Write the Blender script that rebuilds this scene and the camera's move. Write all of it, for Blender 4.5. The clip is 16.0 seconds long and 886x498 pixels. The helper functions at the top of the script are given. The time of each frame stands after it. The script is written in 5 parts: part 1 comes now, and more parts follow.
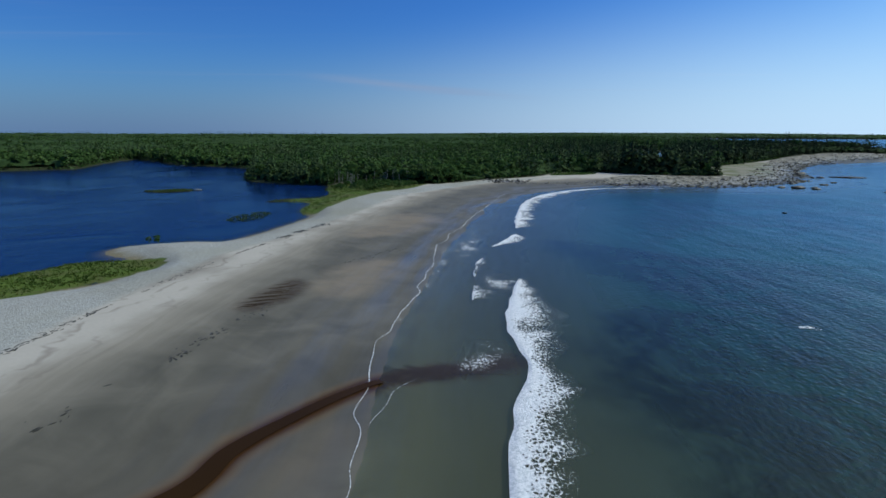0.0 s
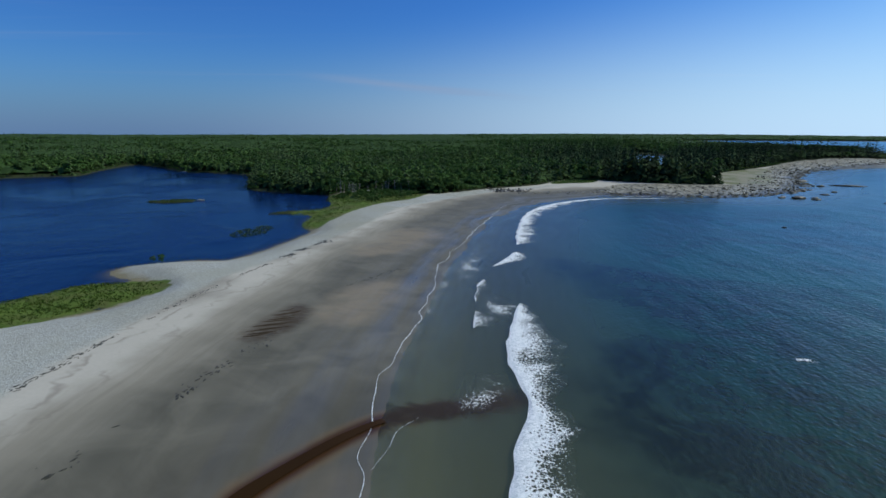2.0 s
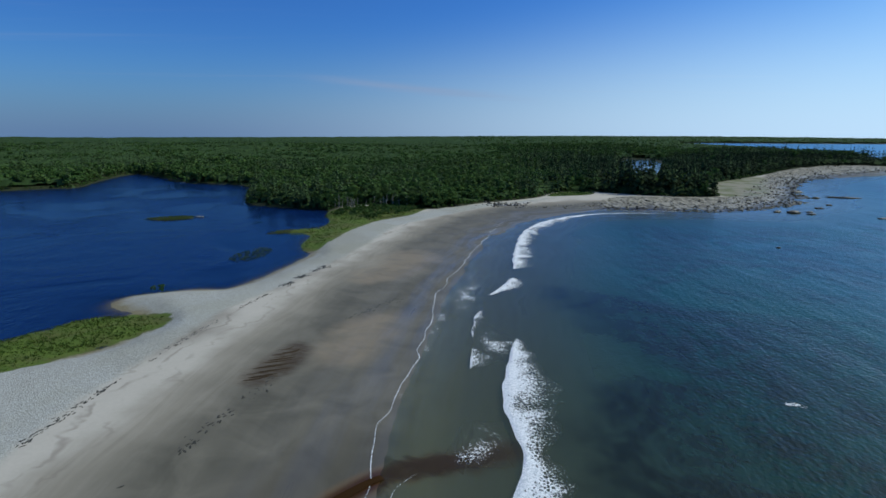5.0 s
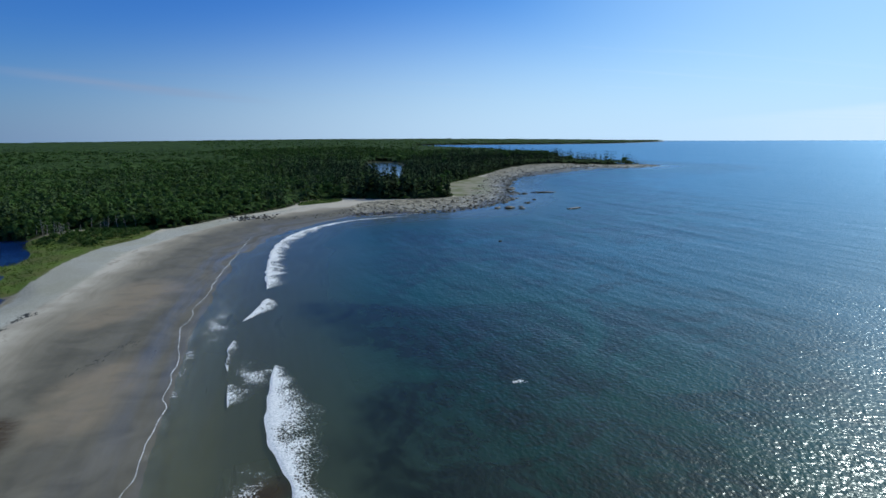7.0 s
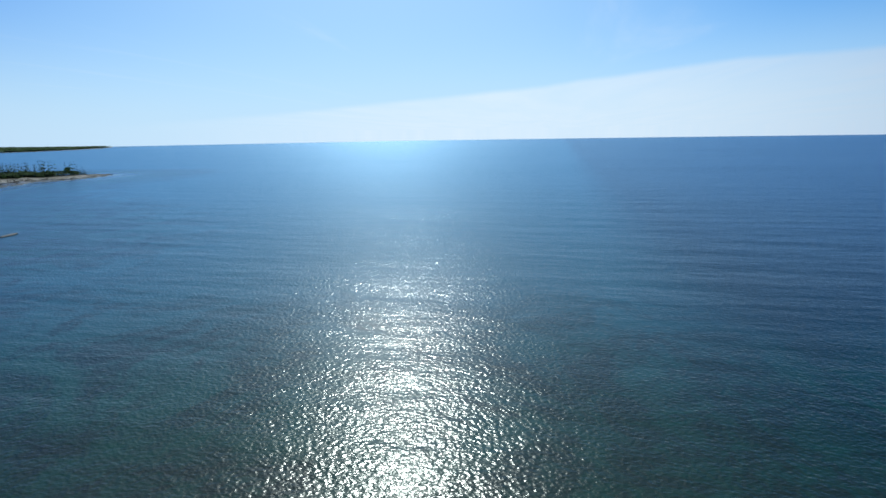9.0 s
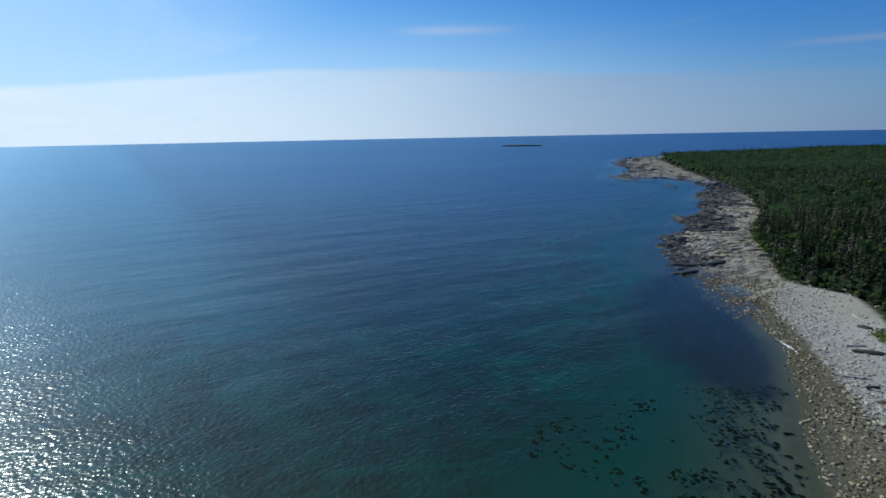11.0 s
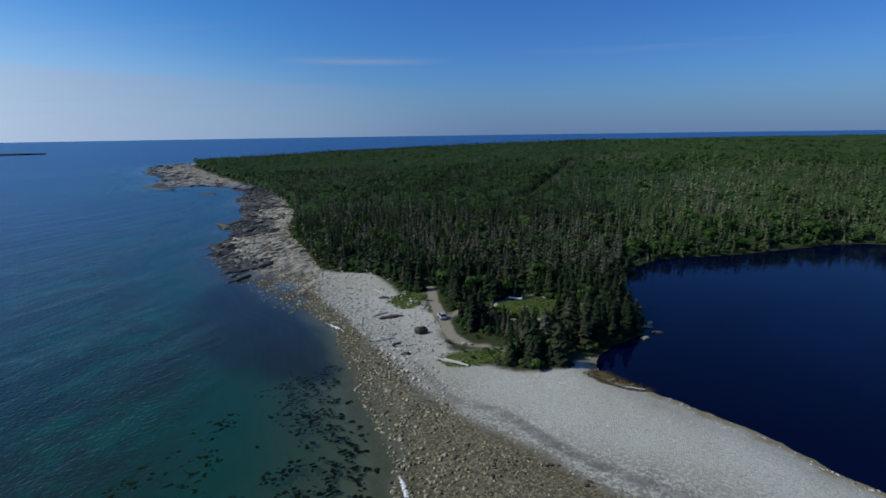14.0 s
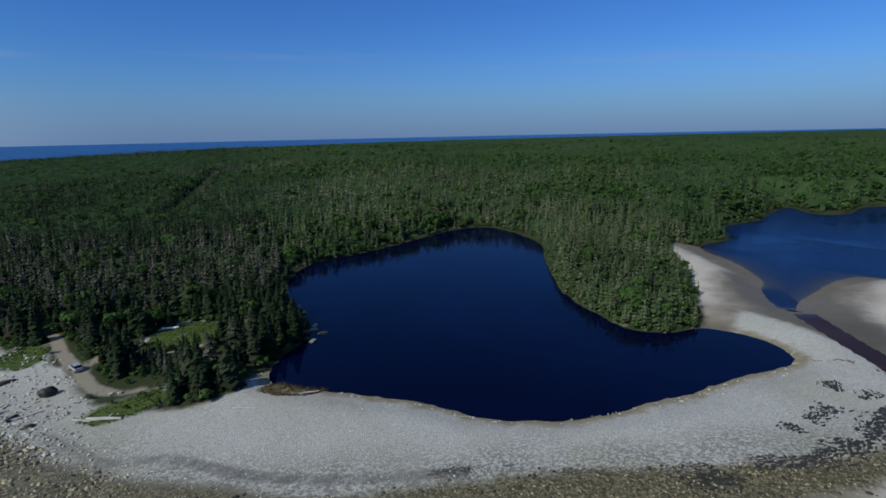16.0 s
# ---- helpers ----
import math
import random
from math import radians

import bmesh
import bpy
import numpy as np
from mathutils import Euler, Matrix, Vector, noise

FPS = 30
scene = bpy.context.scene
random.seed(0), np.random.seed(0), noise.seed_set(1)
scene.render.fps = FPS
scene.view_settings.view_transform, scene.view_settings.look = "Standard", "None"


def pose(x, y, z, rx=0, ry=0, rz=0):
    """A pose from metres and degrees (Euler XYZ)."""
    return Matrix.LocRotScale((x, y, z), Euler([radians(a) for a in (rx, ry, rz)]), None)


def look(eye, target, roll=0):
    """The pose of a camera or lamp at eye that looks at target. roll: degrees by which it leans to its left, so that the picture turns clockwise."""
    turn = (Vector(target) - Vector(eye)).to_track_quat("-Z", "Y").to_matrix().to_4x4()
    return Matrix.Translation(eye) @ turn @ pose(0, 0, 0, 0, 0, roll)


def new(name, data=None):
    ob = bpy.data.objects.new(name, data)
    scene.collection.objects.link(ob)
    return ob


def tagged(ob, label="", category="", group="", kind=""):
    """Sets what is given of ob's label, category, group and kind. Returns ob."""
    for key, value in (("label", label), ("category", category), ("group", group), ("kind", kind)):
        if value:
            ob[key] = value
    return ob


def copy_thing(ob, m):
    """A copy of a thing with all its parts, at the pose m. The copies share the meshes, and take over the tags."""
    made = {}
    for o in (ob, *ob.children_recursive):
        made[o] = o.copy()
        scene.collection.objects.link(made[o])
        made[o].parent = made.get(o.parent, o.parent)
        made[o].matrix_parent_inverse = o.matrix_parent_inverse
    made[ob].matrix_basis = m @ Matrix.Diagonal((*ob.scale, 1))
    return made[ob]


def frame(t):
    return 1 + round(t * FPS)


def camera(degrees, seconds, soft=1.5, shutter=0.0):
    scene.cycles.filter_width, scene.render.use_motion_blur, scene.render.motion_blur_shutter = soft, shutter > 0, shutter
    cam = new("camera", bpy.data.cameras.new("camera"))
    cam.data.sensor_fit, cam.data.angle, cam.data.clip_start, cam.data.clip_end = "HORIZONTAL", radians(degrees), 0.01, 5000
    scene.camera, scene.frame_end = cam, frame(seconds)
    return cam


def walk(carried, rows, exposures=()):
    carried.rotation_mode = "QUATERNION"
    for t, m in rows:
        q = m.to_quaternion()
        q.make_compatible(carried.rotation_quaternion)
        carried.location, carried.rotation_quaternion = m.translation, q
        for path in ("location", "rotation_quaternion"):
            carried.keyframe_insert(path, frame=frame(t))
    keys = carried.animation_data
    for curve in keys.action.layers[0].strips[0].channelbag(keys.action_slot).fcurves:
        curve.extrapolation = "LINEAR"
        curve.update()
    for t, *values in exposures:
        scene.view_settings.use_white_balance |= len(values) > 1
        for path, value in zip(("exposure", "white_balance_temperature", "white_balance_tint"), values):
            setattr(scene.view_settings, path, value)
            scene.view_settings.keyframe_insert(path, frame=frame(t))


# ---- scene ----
cam = camera(78.04, 16.0, soft=1.6)
walk(cam, [
    (0, pose(0.00, 0.00, 30.00, 77.93, -0.34, 0.07)),
    (0.5, pose(-0.00, 0.02, 31.34, 77.88, -0.41, 0.13)),
    (1, pose(-0.05, -0.00, 32.70, 77.90, -0.43, 0.17)),
    (1.5, pose(-0.11, -0.07, 34.03, 77.93, -0.43, 0.19)),
    (2, pose(-0.14, -0.12, 35.36, 77.95, -0.42, 0.20)),
    (2.5, pose(-0.14, -0.13, 36.70, 77.97, -0.44, 0.26)),
    (3, pose(-0.14, -0.15, 38.01, 77.99, -0.41, 0.30)),
    (5, pose(0.02, -0.28, 43.17, 78.08, -0.37, 0.0)),
    (5.5, pose(0.08, -0.36, 44.37, 78.10, -0.35, -1.58)),
    (6, pose(0.46, -0.63, 45.36, 78.21, -0.28, -6.62)),
    (6.5, pose(0.81, -1.01, 46.25, 78.32, -0.15, -14.74)),
    (7, pose(1.13, -1.50, 46.99, 78.45, 0.02, -25.70)),
    (7.5, pose(1.37, -1.99, 47.59, 78.56, 0.24, -39.69)),
    (8, pose(1.55, -2.41, 48.09, 78.57, 0.50, -53.64)),
    (8.5, pose(1.64, -2.73, 48.53, 78.57, 0.66, -66.62)),
    (9, pose(1.65, -2.97, 48.93, 78.52, 0.80, -78.04)),
    (9.7, pose(1.68, -3.26, 49.42, 78.44, 0.91, -92.82)),
    (10, pose(1.70, -3.37, 49.62, 78.41, 0.99, -99.48)),
    (10.2, pose(1.71, -3.44, 49.75, 78.40, 1.05, -104.06)),
    (12.3, pose(2.04, -3.82, 50.31, 78.09, 0.89, -140.87)),
    (12.5, pose(2.12, -3.84, 50.44, 78.09, 0.86, -143.20)),
    (13, pose(2.29, -3.83, 50.79, 78.05, 0.78, -150.17)),
    (13.5, pose(2.37, -3.70, 51.13, 78.04, 0.75, -157.85)),
    (14, pose(2.40, -3.45, 51.47, 78.04, 0.81, -166.47)),
    (14.5, pose(2.40, -3.13, 51.81, 78.11, 0.88, -175.64)),
    (15, pose(2.36, -2.82, 52.10, 78.10, 0.96, 175.44)),
    (15.5, pose(2.20, -2.90, 52.35, 78.15, 1.13, 166.63)),
    (16, pose(1.98, -3.14, 52.56, 78.14, 1.20, 157.99)),
], exposures=[(0.0, 0.0, 6180, 4), (6.5, 0.0, 6180, 4), (9.0, 0.0, 6400, 4), (12.3, 0.0, 6400, 7), (16.0, 0.0, 6400, 9)])

# ---- light ----
SUN_AZ = radians(72.0)      # clockwise from +y
SUN_EL = radians(39.0)
sun_way = Vector((math.sin(SUN_AZ) * math.cos(SUN_EL), math.cos(SUN_AZ) * math.cos(SUN_EL), math.sin(SUN_EL)))
sun_data = bpy.data.lights.new("sun", "SUN")
sun_data.energy, sun_data.angle, sun_data.color = 3.2, radians(0.55), (1.0, 0.965, 0.87)
sun = new("sun", sun_data)
sun.matrix_world = look(sun_way * 300, (0, 0, 0))
scene.view_settings.exposure = 0.0


def node_tree(owner):
    owner.use_nodes = True
    owner.node_tree.nodes.clear()
    return owner.node_tree


class N:
    """A small helper that adds nodes and joins them."""

    def __init__(self, owner):
        self.t = node_tree(owner)

    def add(self, kind, **sets):
        n = self.t.nodes.new(kind)
        for k, v in sets.items():
            if k == "operation":
                n.operation = v
            elif k == "blend_type":
                n.blend_type = v
            elif k == "data_type":
                n.data_type = v
            elif k == "attribute_name":
                n.attribute_name = v
            elif k == "feature":
                n.feature = v
        return n

    def put(self, n, key, value):
        s = n.inputs[key]
        if isinstance(value, bpy.types.NodeSocket):
            self.t.links.new(value, s)
        else:
            s.default_value = value

    def math(self, op, a, b=0.0, c=None, clamp=False):
        n = self.add("ShaderNodeMath", operation=op)
        n.use_clamp = clamp
        self.put(n, 0, a)
        self.put(n, 1, b)
        if c is not None:
            self.put(n, 2, c)
        return n.outputs[0]

    def step(self, v, lo, hi):
        n = self.add("ShaderNodeMapRange")
        n.interpolation_type = "SMOOTHSTEP"
        for k, x in zip(("Value", "From Min", "From Max", "To Min", "To Max"), (v, lo, hi, 0.0, 1.0)):
            self.put(n, k, x)
        return n.outputs[0]

    def ramp(self, v, lo, hi, a, b):
        n = self.add("ShaderNodeMapRange")
        for k, x in zip(("Value", "From Min", "From Max", "To Min", "To Max"), (v, lo, hi, a, b)):
            self.put(n, k, x)
        return n.outputs[0]

    def mix(self, f, a, b):
        n = self.add("ShaderNodeMix", data_type="RGBA")
        self.put(n, 0, f)
        self.put(n, 6, a if isinstance(a, bpy.types.NodeSocket) else (*a, 1))
        self.put(n, 7, b if isinstance(b, bpy.types.NodeSocket) else (*b, 1))
        return n.outputs[2]

    def attr(self, name):
        return self.add("ShaderNodeAttribute", attribute_name=name).outputs["Fac"]

    def place(self, scale=(1, 1, 1), turn=0.0, world=True):
        c = self.add("ShaderNodeNewGeometry").outputs["Position"] if world else self.add("ShaderNodeTexCoord").outputs["Object"]
        m = self.add("ShaderNodeMapping")
        self.put(m, "Vector", c)
        m.inputs["Scale"].default_value = scale
        m.inputs["Rotation"].default_value = (0, 0, turn)
        return m.outputs[0]

    def noise(self, scale, detail=4.0, rough=0.55, vec=None, warp=0.0):
        n = self.add("ShaderNodeTexNoise")
        self.put(n, "Scale", scale)
        self.put(n, "Detail", detail)
        self.put(n, "Roughness", rough)
        self.put(n, "Distortion", warp)
        self.put(n, "Vector", vec if vec is not None else self.place())
        return n.outputs["Fac"]

    def cells(self, scale, feature="F1", vec=None, out="Distance"):
        n = self.add("ShaderNodeTexVoronoi", feature=feature)
        self.put(n, "Scale", scale)
        self.put(n, "Vector", vec if vec is not None else self.place())
        return n.outputs[out]

    def bump(self, height, strength=0.5, distance=0.1, normal=None):
        n = self.add("ShaderNodeBump")
        self.put(n, "Height", height)
        self.put(n, "Strength", strength)
        self.put(n, "Distance", distance)
        if normal is not None:
            self.put(n, "Normal", normal)
        return n.outputs[0]

    def shader(self, color, rough=0.8, normal=None, metallic=0.0, specular=0.5):
        n = self.add("ShaderNodeBsdfPrincipled")
        self.put(n, "Base Color", color if isinstance(color, bpy.types.NodeSocket) else (*color, 1))
        self.put(n, "Roughness", rough)
        self.put(n, "Metallic", metallic)
        self.put(n, "Specular IOR Level", specular)
        if normal is not None:
            self.put(n, "Normal", normal)
        return n.outputs[0]

    def blend(self, f, a, b):
        n = self.add("ShaderNodeMixShader")
        self.put(n, 0, f)
        self.put(n, 1, a)
        self.put(n, 2, b)
        return n.outputs[0]

    def sheen(self, normal, most=0.57, least=0.038):
        """How much a water surface mirrors, by the angle at which it is met."""
        n = self.add("ShaderNodeLayerWeight")
        self.put(n, "Blend", 0.5)
        self.put(n, "Normal", normal)
        return self.math("MULTIPLY_ADD", self.math("POWER", n.outputs["Facing"], 5.0), most, least, True)

    def done(self, s, world=False):
        o = self.add("ShaderNodeOutputWorld" if world else "ShaderNodeOutputMaterial")
        self.put(o, "Surface", s)


# sky with thin high cloud, thickest low down on the sea side
world = bpy.data.worlds.new("sky")
scene.world = world
w = N(world)
sky = w.add("ShaderNodeTexSky")
sky.sky_type, sky.sun_disc = "NISHITA", False
sky.sun_elevation, sky.sun_rotation = SUN_EL, SUN_AZ
sky.altitude, sky.air_density, sky.dust_density, sky.ozone_density = 20.0, 1.0, 0.35, 4.0
co = w.add("ShaderNodeTexCoord").outputs["Generated"]
sep = w.add("ShaderNodeSeparateXYZ")
w.put(sep, 0, co)
sx, sy, sz = sep.outputs
high = w.math("MAXIMUM", sz, 0.015)
plane = w.add("ShaderNodeCombineXYZ")
w.put(plane, 0, w.math("DIVIDE", sx, high))
w.put(plane, 1, w.math("DIVIDE", sy, high))
streak = w.add("ShaderNodeMapping")
w.put(streak, "Vector", plane.outputs[0])
streak.inputs["Rotation"].default_value = (0, 0, radians(-38))
streak.inputs["Scale"].default_value = (0.16, 1.0, 1.0)
wisps = w.noise(0.55, 6.0, 0.6, streak.outputs[0], 0.6)
wisp = w.math("MULTIPLY", w.step(wisps, 0.56, 0.80), w.step(sz, 0.03, 0.09))
# the cloud bank: its upper edge sinks as one turns from the sun towards the headland
az = w.math("ARCTAN2", sx, sy)
edge = w.math("MINIMUM", w.ramp(az, 0.85, 1.85, 0.030, 0.118), w.ramp(az, 2.05, 2.95, 0.118, 0.075))
edge = w.math("ADD", edge, w.math("MULTIPLY", w.math("SUBTRACT", w.noise(3.0, 4.0, 0.6, co), 0.5), 0.016))
bank = w.step(sz, edge, w.math("SUBTRACT", edge, 0.012))
sector = w.math("MULTIPLY", w.step(az, 0.75, 1.35), w.step(az, 3.0, 2.3))
bank = w.math("MULTIPLY", w.math("MULTIPLY", bank, sector), w.ramp(wisps, 0.25, 0.7, 0.6, 1.0))
def cirrus(a, b, high, fall, thick, dense):
    """One long thin cloud between two bearings."""
    mid = w.math("MULTIPLY_ADD", w.math("SUBTRACT", az, a), fall, high)
    off = w.math("DIVIDE", w.math("SUBTRACT", sz, w.math("ADD", mid, w.math("MULTIPLY", w.math("SUBTRACT", wisps, 0.5), thick * 3))), thick)
    body = w.math("POWER", 2.718, w.math("MULTIPLY", w.math("MULTIPLY", off, off), -1.0))
    ends = w.math("MULTIPLY", w.step(az, a, a + (b - a) * 0.4), w.step(az, b, a + (b - a) * 0.5))
    return w.math("MULTIPLY", w.math("MULTIPLY", body, ends), dense)


cloud = w.math("MAXIMUM", w.math("MULTIPLY", bank, 0.62), w.math("MULTIPLY", wisp, 0.28))
for one in (cirrus(-0.30, 0.22, 0.097, -0.085, 0.006, 0.55), cirrus(2.60, 2.95, 0.124, -0.01, 0.005, 0.5), cirrus(2.0, 2.28, 0.175, 0.0, 0.007, 0.4)):
    cloud = w.math("MAXIMUM", cloud, one)
deep = w.add("ShaderNodeMix", data_type="RGBA", blend_type="MULTIPLY")
w.put(deep, 0, 1.0)
w.put(deep, 6, sky.outputs[0])
w.put(deep, 7, w.mix(w.math("POWER", w.step(sx, -0.1, 1.0), 1.5), w.mix(w.step(sz, 0.0, 0.22), (0.48, 0.80, 1.26), (0.36, 0.74, 1.40)), (0.42, 1.02, 1.55)))
# pale haze low over the horizon, brightest below the sun
level = w.math("SQRT", w.math("ADD", w.math("MULTIPLY", sx, sx), w.math("MULTIPLY", sy, sy)))
facing = w.math("DIVIDE", w.math("ADD", w.math("MULTIPLY", sx, math.sin(SUN_AZ)), w.math("MULTIPLY", sy, math.cos(SUN_AZ))), level)
glow = w.step(facing, -0.25, 1.0)
haze = w.mix(glow, (1.66, 2.72, 5.5), (8.5, 11.0, 14.2))
low = w.math("MULTIPLY", w.math("POWER", w.step(sz, w.math("MULTIPLY_ADD", glow, 0.20, 0.15), -0.01), 1.6), w.math("MULTIPLY_ADD", glow, 0.22, 0.72))
aim = w.math("ADD", w.math("ADD", w.math("MULTIPLY", sx, sun_way.x), w.math("MULTIPLY", sy, sun_way.y)), w.math("MULTIPLY", sz, sun_way.z))
tone = w.mix(low, w.mix(w.math("MULTIPLY", w.step(aim, 0.70, 1.0), 0.75), deep.outputs[2], (8.2, 11.2, 14.4)), haze)
tone = w.mix(cloud, tone, w.mix(w.math("POWER", glow, 4.0), (3.6, 4.6, 7.0), (11.8, 12.8, 14.4)))
bg = w.add("ShaderNodeBackground")
w.put(bg, "Color", tone)
w.put(bg, "Strength", 0.071)
w.done(bg.outputs[0], True)

# ---- the plan ----
SEA = [(737, 682), (629, 639), (586, 655), (494, 622), (429, 589), (363, 542), (308, 479), (262, 402), (222, 349), (190, 318),
       (160, 314), (128, 315), (103, 316), (78, 306), (52, 287), (30, 250), (14, 196), (8, 175), (1, 141), (-4, 104), (-7, 81),
       (-8, 60), (-8, 40), (-15, 18), (-29, -6), (-38, -28), (-28, -46), (0, -57), (26, -69), (28, -76), (33, -84), (39, -92), (45, -101),
       (51, -111), (57, -120), (65, -133), (82, -150), (103, -165), (127, -185), (155, -211), (169, -249)]
SEA_S = [(193, -281), (213, -324), (268, -410), (321, -482), (390, -505), (420, -480), (511, -600), (640, -718), (735, -940),
         (620, -1500), (300, -2100), (-200, -2600), (-900, -3050), (-1900, -3050), (-3000, -2700), (-4200, -2100),
         (-5200, -1500), (-5900, -2600), (-4300, -4700), (-1600, -5700), (900, -5700), (4300, -4000), (5900, 0),
         (5100, 2500), (3900, 3400), (3300, 3040), (2570, 2662), (2000, 2570), (1240, 2640), (1040, 2450), (1010, 1980), (970, 1580),
         (900, 1250), (760, 980), (690, 800)]
LAKE = [(-79, 95), (-66, 112), (-70, 122), (-83, 131), (-84, 138), (-76, 144), (-67, 147), (-59, 148), (-54, 162), (-49, 182), (-48, 195),
        (-54, 210), (-55, 240), (-52, 255), (-50, 282), (-63, 303), (-90, 314), (-119, 333), (-136, 381), (-144, 418),
        (-161, 448), (-196, 462), (-223, 471), (-271, 527), (-316, 560), (-302, 484), (-283, 422), (-310, 405), (-380, 330),
        (-430, 200), (-445, 50), (-440, -120), (-399, -225), (-347, -216), (-331, -226), (-347, -256), (-281, -224),
        (-249, -219), (-221, -193), (-193, -186), (-182, -157), (-167, -131), (-150, -112), (-154, -109), (-189, -120),
        (-207, -115), (-235, -70), (-205, 0), (-150, 55)]
POND = [(-3, -123), (-11, -114), (-18, -108), (-30, -98), (-38, -88), (-49, -82), (-58, -80), (-78, -79), (-94, -80), (-110, -80),
        (-117, -84), (-120, -95), (-113, -106), (-104, -107), (-96, -113), (-95, -126), (-99, -149), (-120, -194), (-138, -225),
        (-140, -272), (-118, -280), (-66, -249), (-32, -233), (-17, -206), (-15, -176), (-16, -148), (-8, -134)]
TARN = [(208, 596), (228, 588), (276, 700), (322, 810), (362, 940), (344, 985), (306, 940), (264, 800), (226, 670)]
CLEAR = [(700, 698), (640, 684), (590, 700), (540, 690), (425, 655), (341, 584), (237, 482), (203, 430), (192, 378), (145, 379), (109, 405), (86, 396), (60, 360),
         (24, 333), (-5, 304), (-32, 312), (-63, 305), (-79, 95), (-150, 55), (-205, 0), (-207, -115), (-193, -188), (-181, -187),
         (-158, -163), (-144, -142), (-123, -117), (-110, -105), (-60, -95), (-8, -129), (3, -117), (11, -114), (23, -116), (29, -121)]
CLEAR_S = [(34, -136), (42, -149), (55, -163), (73, -186), (92, -188), (105, -203), (150, -262), (178, -321), (262, -440),
           (330, -505), (431, -600), (560, -734), (645, -818), (713, -913), (800, -600), (900, 0), (900, 600)]
GRAVEL_N = [(-57, 52), (-57, 66), (-57, 78), (-56, 89), (-53, 115), (-50, 131), (-46, 140), (-37, 171), (-28, 210), (-21, 246),
            (-5, 273), (14, 301), (34, 326), (60, 345), (84, 376), (60, 352), (24, 328), (-5, 301), (-17, 283), (-32, 261),
            (-44, 213), (-47, 190), (-53, 160), (-60, 146), (-84, 141), (-110, 132), (-110, 90), (-90, 60)]
GRAVEL_S = [(-5, -76), (6, -85), (25, -96), (40, -111), (52, -126), (66, -143), (83, -160), (95, -184), (92, -192), (73, -190),
            (55, -167), (42, -152), (30, -122), (10, -113), (-3, -126), (-25, -112), (-58, -90), (-94, -88), (-118, -100), (-130, -108),
            (-131, -82), (-120, -60), (-104, -54), (-88, -52), (-69, -56), (-36, -68)]
COBBLE = [(20, -58), (0, -60), (-33, -60), (-52, -53), (-74, -46), (-92, -43), (-95, -50), (-78, -54), (-60, -60), (-38, -69), (-5, -77), (25, -97), (52, -127), (83, -161), (96, -184), (112, -170),
          (84, -145), (62, -118), (46, -92), (34, -72)]
LEDGE_S = [(93, -183), (84, -158), (78, -140), (130, -175), (165, -205), (185, -250), (225, -310), (300, -440), (420, -465),
           (520, -590), (660, -715), (735, -915), (351, -535), (266, -455), (178, -325), (150, -266), (105, -206)]
ROCK_N = [(100, 312), (100, 340), (119, 372), (190, 376), (215, 395), (232, 420), (270, 470), (341, 580), (425, 660), (560, 705),
          (700, 700), (745, 680), (629, 630), (586, 645), (490, 612), (425, 575), (370, 540), (320, 479), (272, 400), (230, 345), (190, 310)]
MEADOWS = [
    [(-90, 108), (-86, 115), (-81, 121), (-67, 122), (-64, 118), (-66, 111), (-71, 103), (-77, 95), (-84, 88), (-96, 96)],
    [(-74, 231), (-72, 240), (-58, 247), (-54, 263), (-60, 303), (-12, 324), (-17, 285), (-32, 263), (-41, 238), (-45, 215), (-49, 197), (-54, 208), (-56, 231)],
    [(-148, 270), (-143, 277), (-131, 280), (-126, 276), (-129, 271), (-137, 266)],
    [(32, -119), (26, -122), (18, -125), (17, -119), (22, -115), (29, -114)],
    [(24, -152), (22, -163), (12, -168), (5, -160), (9, -149), (18, -146)],
    [(58, -158), (52, -168), (46, -158), (50, -150)],
    [(86, 376), (104, 384), (110, 405), (84, 398), (72, 372)],
]
STREAM = [(-160, -124), (-146, -104), (-134, -82), (-124, -63), (-98, -32), (-62, 6), (-38, 26), (-23, 39), (-20, 47), (-16, 53),
          (-11, 59), (-6, 63), (2, 66), (10, 68)]
TRACK = [(48, -172), (42, -155), (36, -142), (32, -132), (27, -127), (22, -127)]
KELP = [[(50, -107), (56, -118), (65, -131), (82, -148), (103, -163), (127, -184), (122, -150), (100, -118), (80, -106), (62, -101)],
        [(27, 150), (40, 148), (62, 136), (72, 112), (66, 86), (55, 80), (44, 94), (36, 112), (31, 130)],
        [(22, 48), (20, 66), (24, 80), (34, 92), (50, 88), (64, 68), (74, 40), (60, 20), (36, 22), (25, 34)],
        [(60, 72), (60, 82), (66, 86), (74, 83), (74, 74), (66, 70)]]
CLUMPS = [(67, -80), (62, -98), (53, -112), (40, -96), (31, -78), (24, -67), (26, -52), (42, -44), (58, -50), (70, -64)]
GLEN = [(168, 478), (186, 468), (232, 592), (206, 600)]
BARS = [[(-28, 158), (-23, 186), (-12, 197), (-2, 192), (-3, 174), (-13, 157), (-22, 150)], [(-26, 98), (-22, 118), (-12, 128), (-10, 112), (-16, 96)],
        [(-19, 42), (-12, 52), (-10, 46), (-13, 36)]]
BARE_N = [(196, 378), (236, 398), (262, 440), (296, 500), (326, 556), (300, 552), (260, 506), (236, 480), (204, 432)]
LANE = [(32, -395), (24, -480), (14, -580), (6, -690)]
OPENING = [(20, -113), (33, -117), (40, -135), (46, -154), (40, -158), (34, -148), (30, -136), (20, -132), (16, -122)]
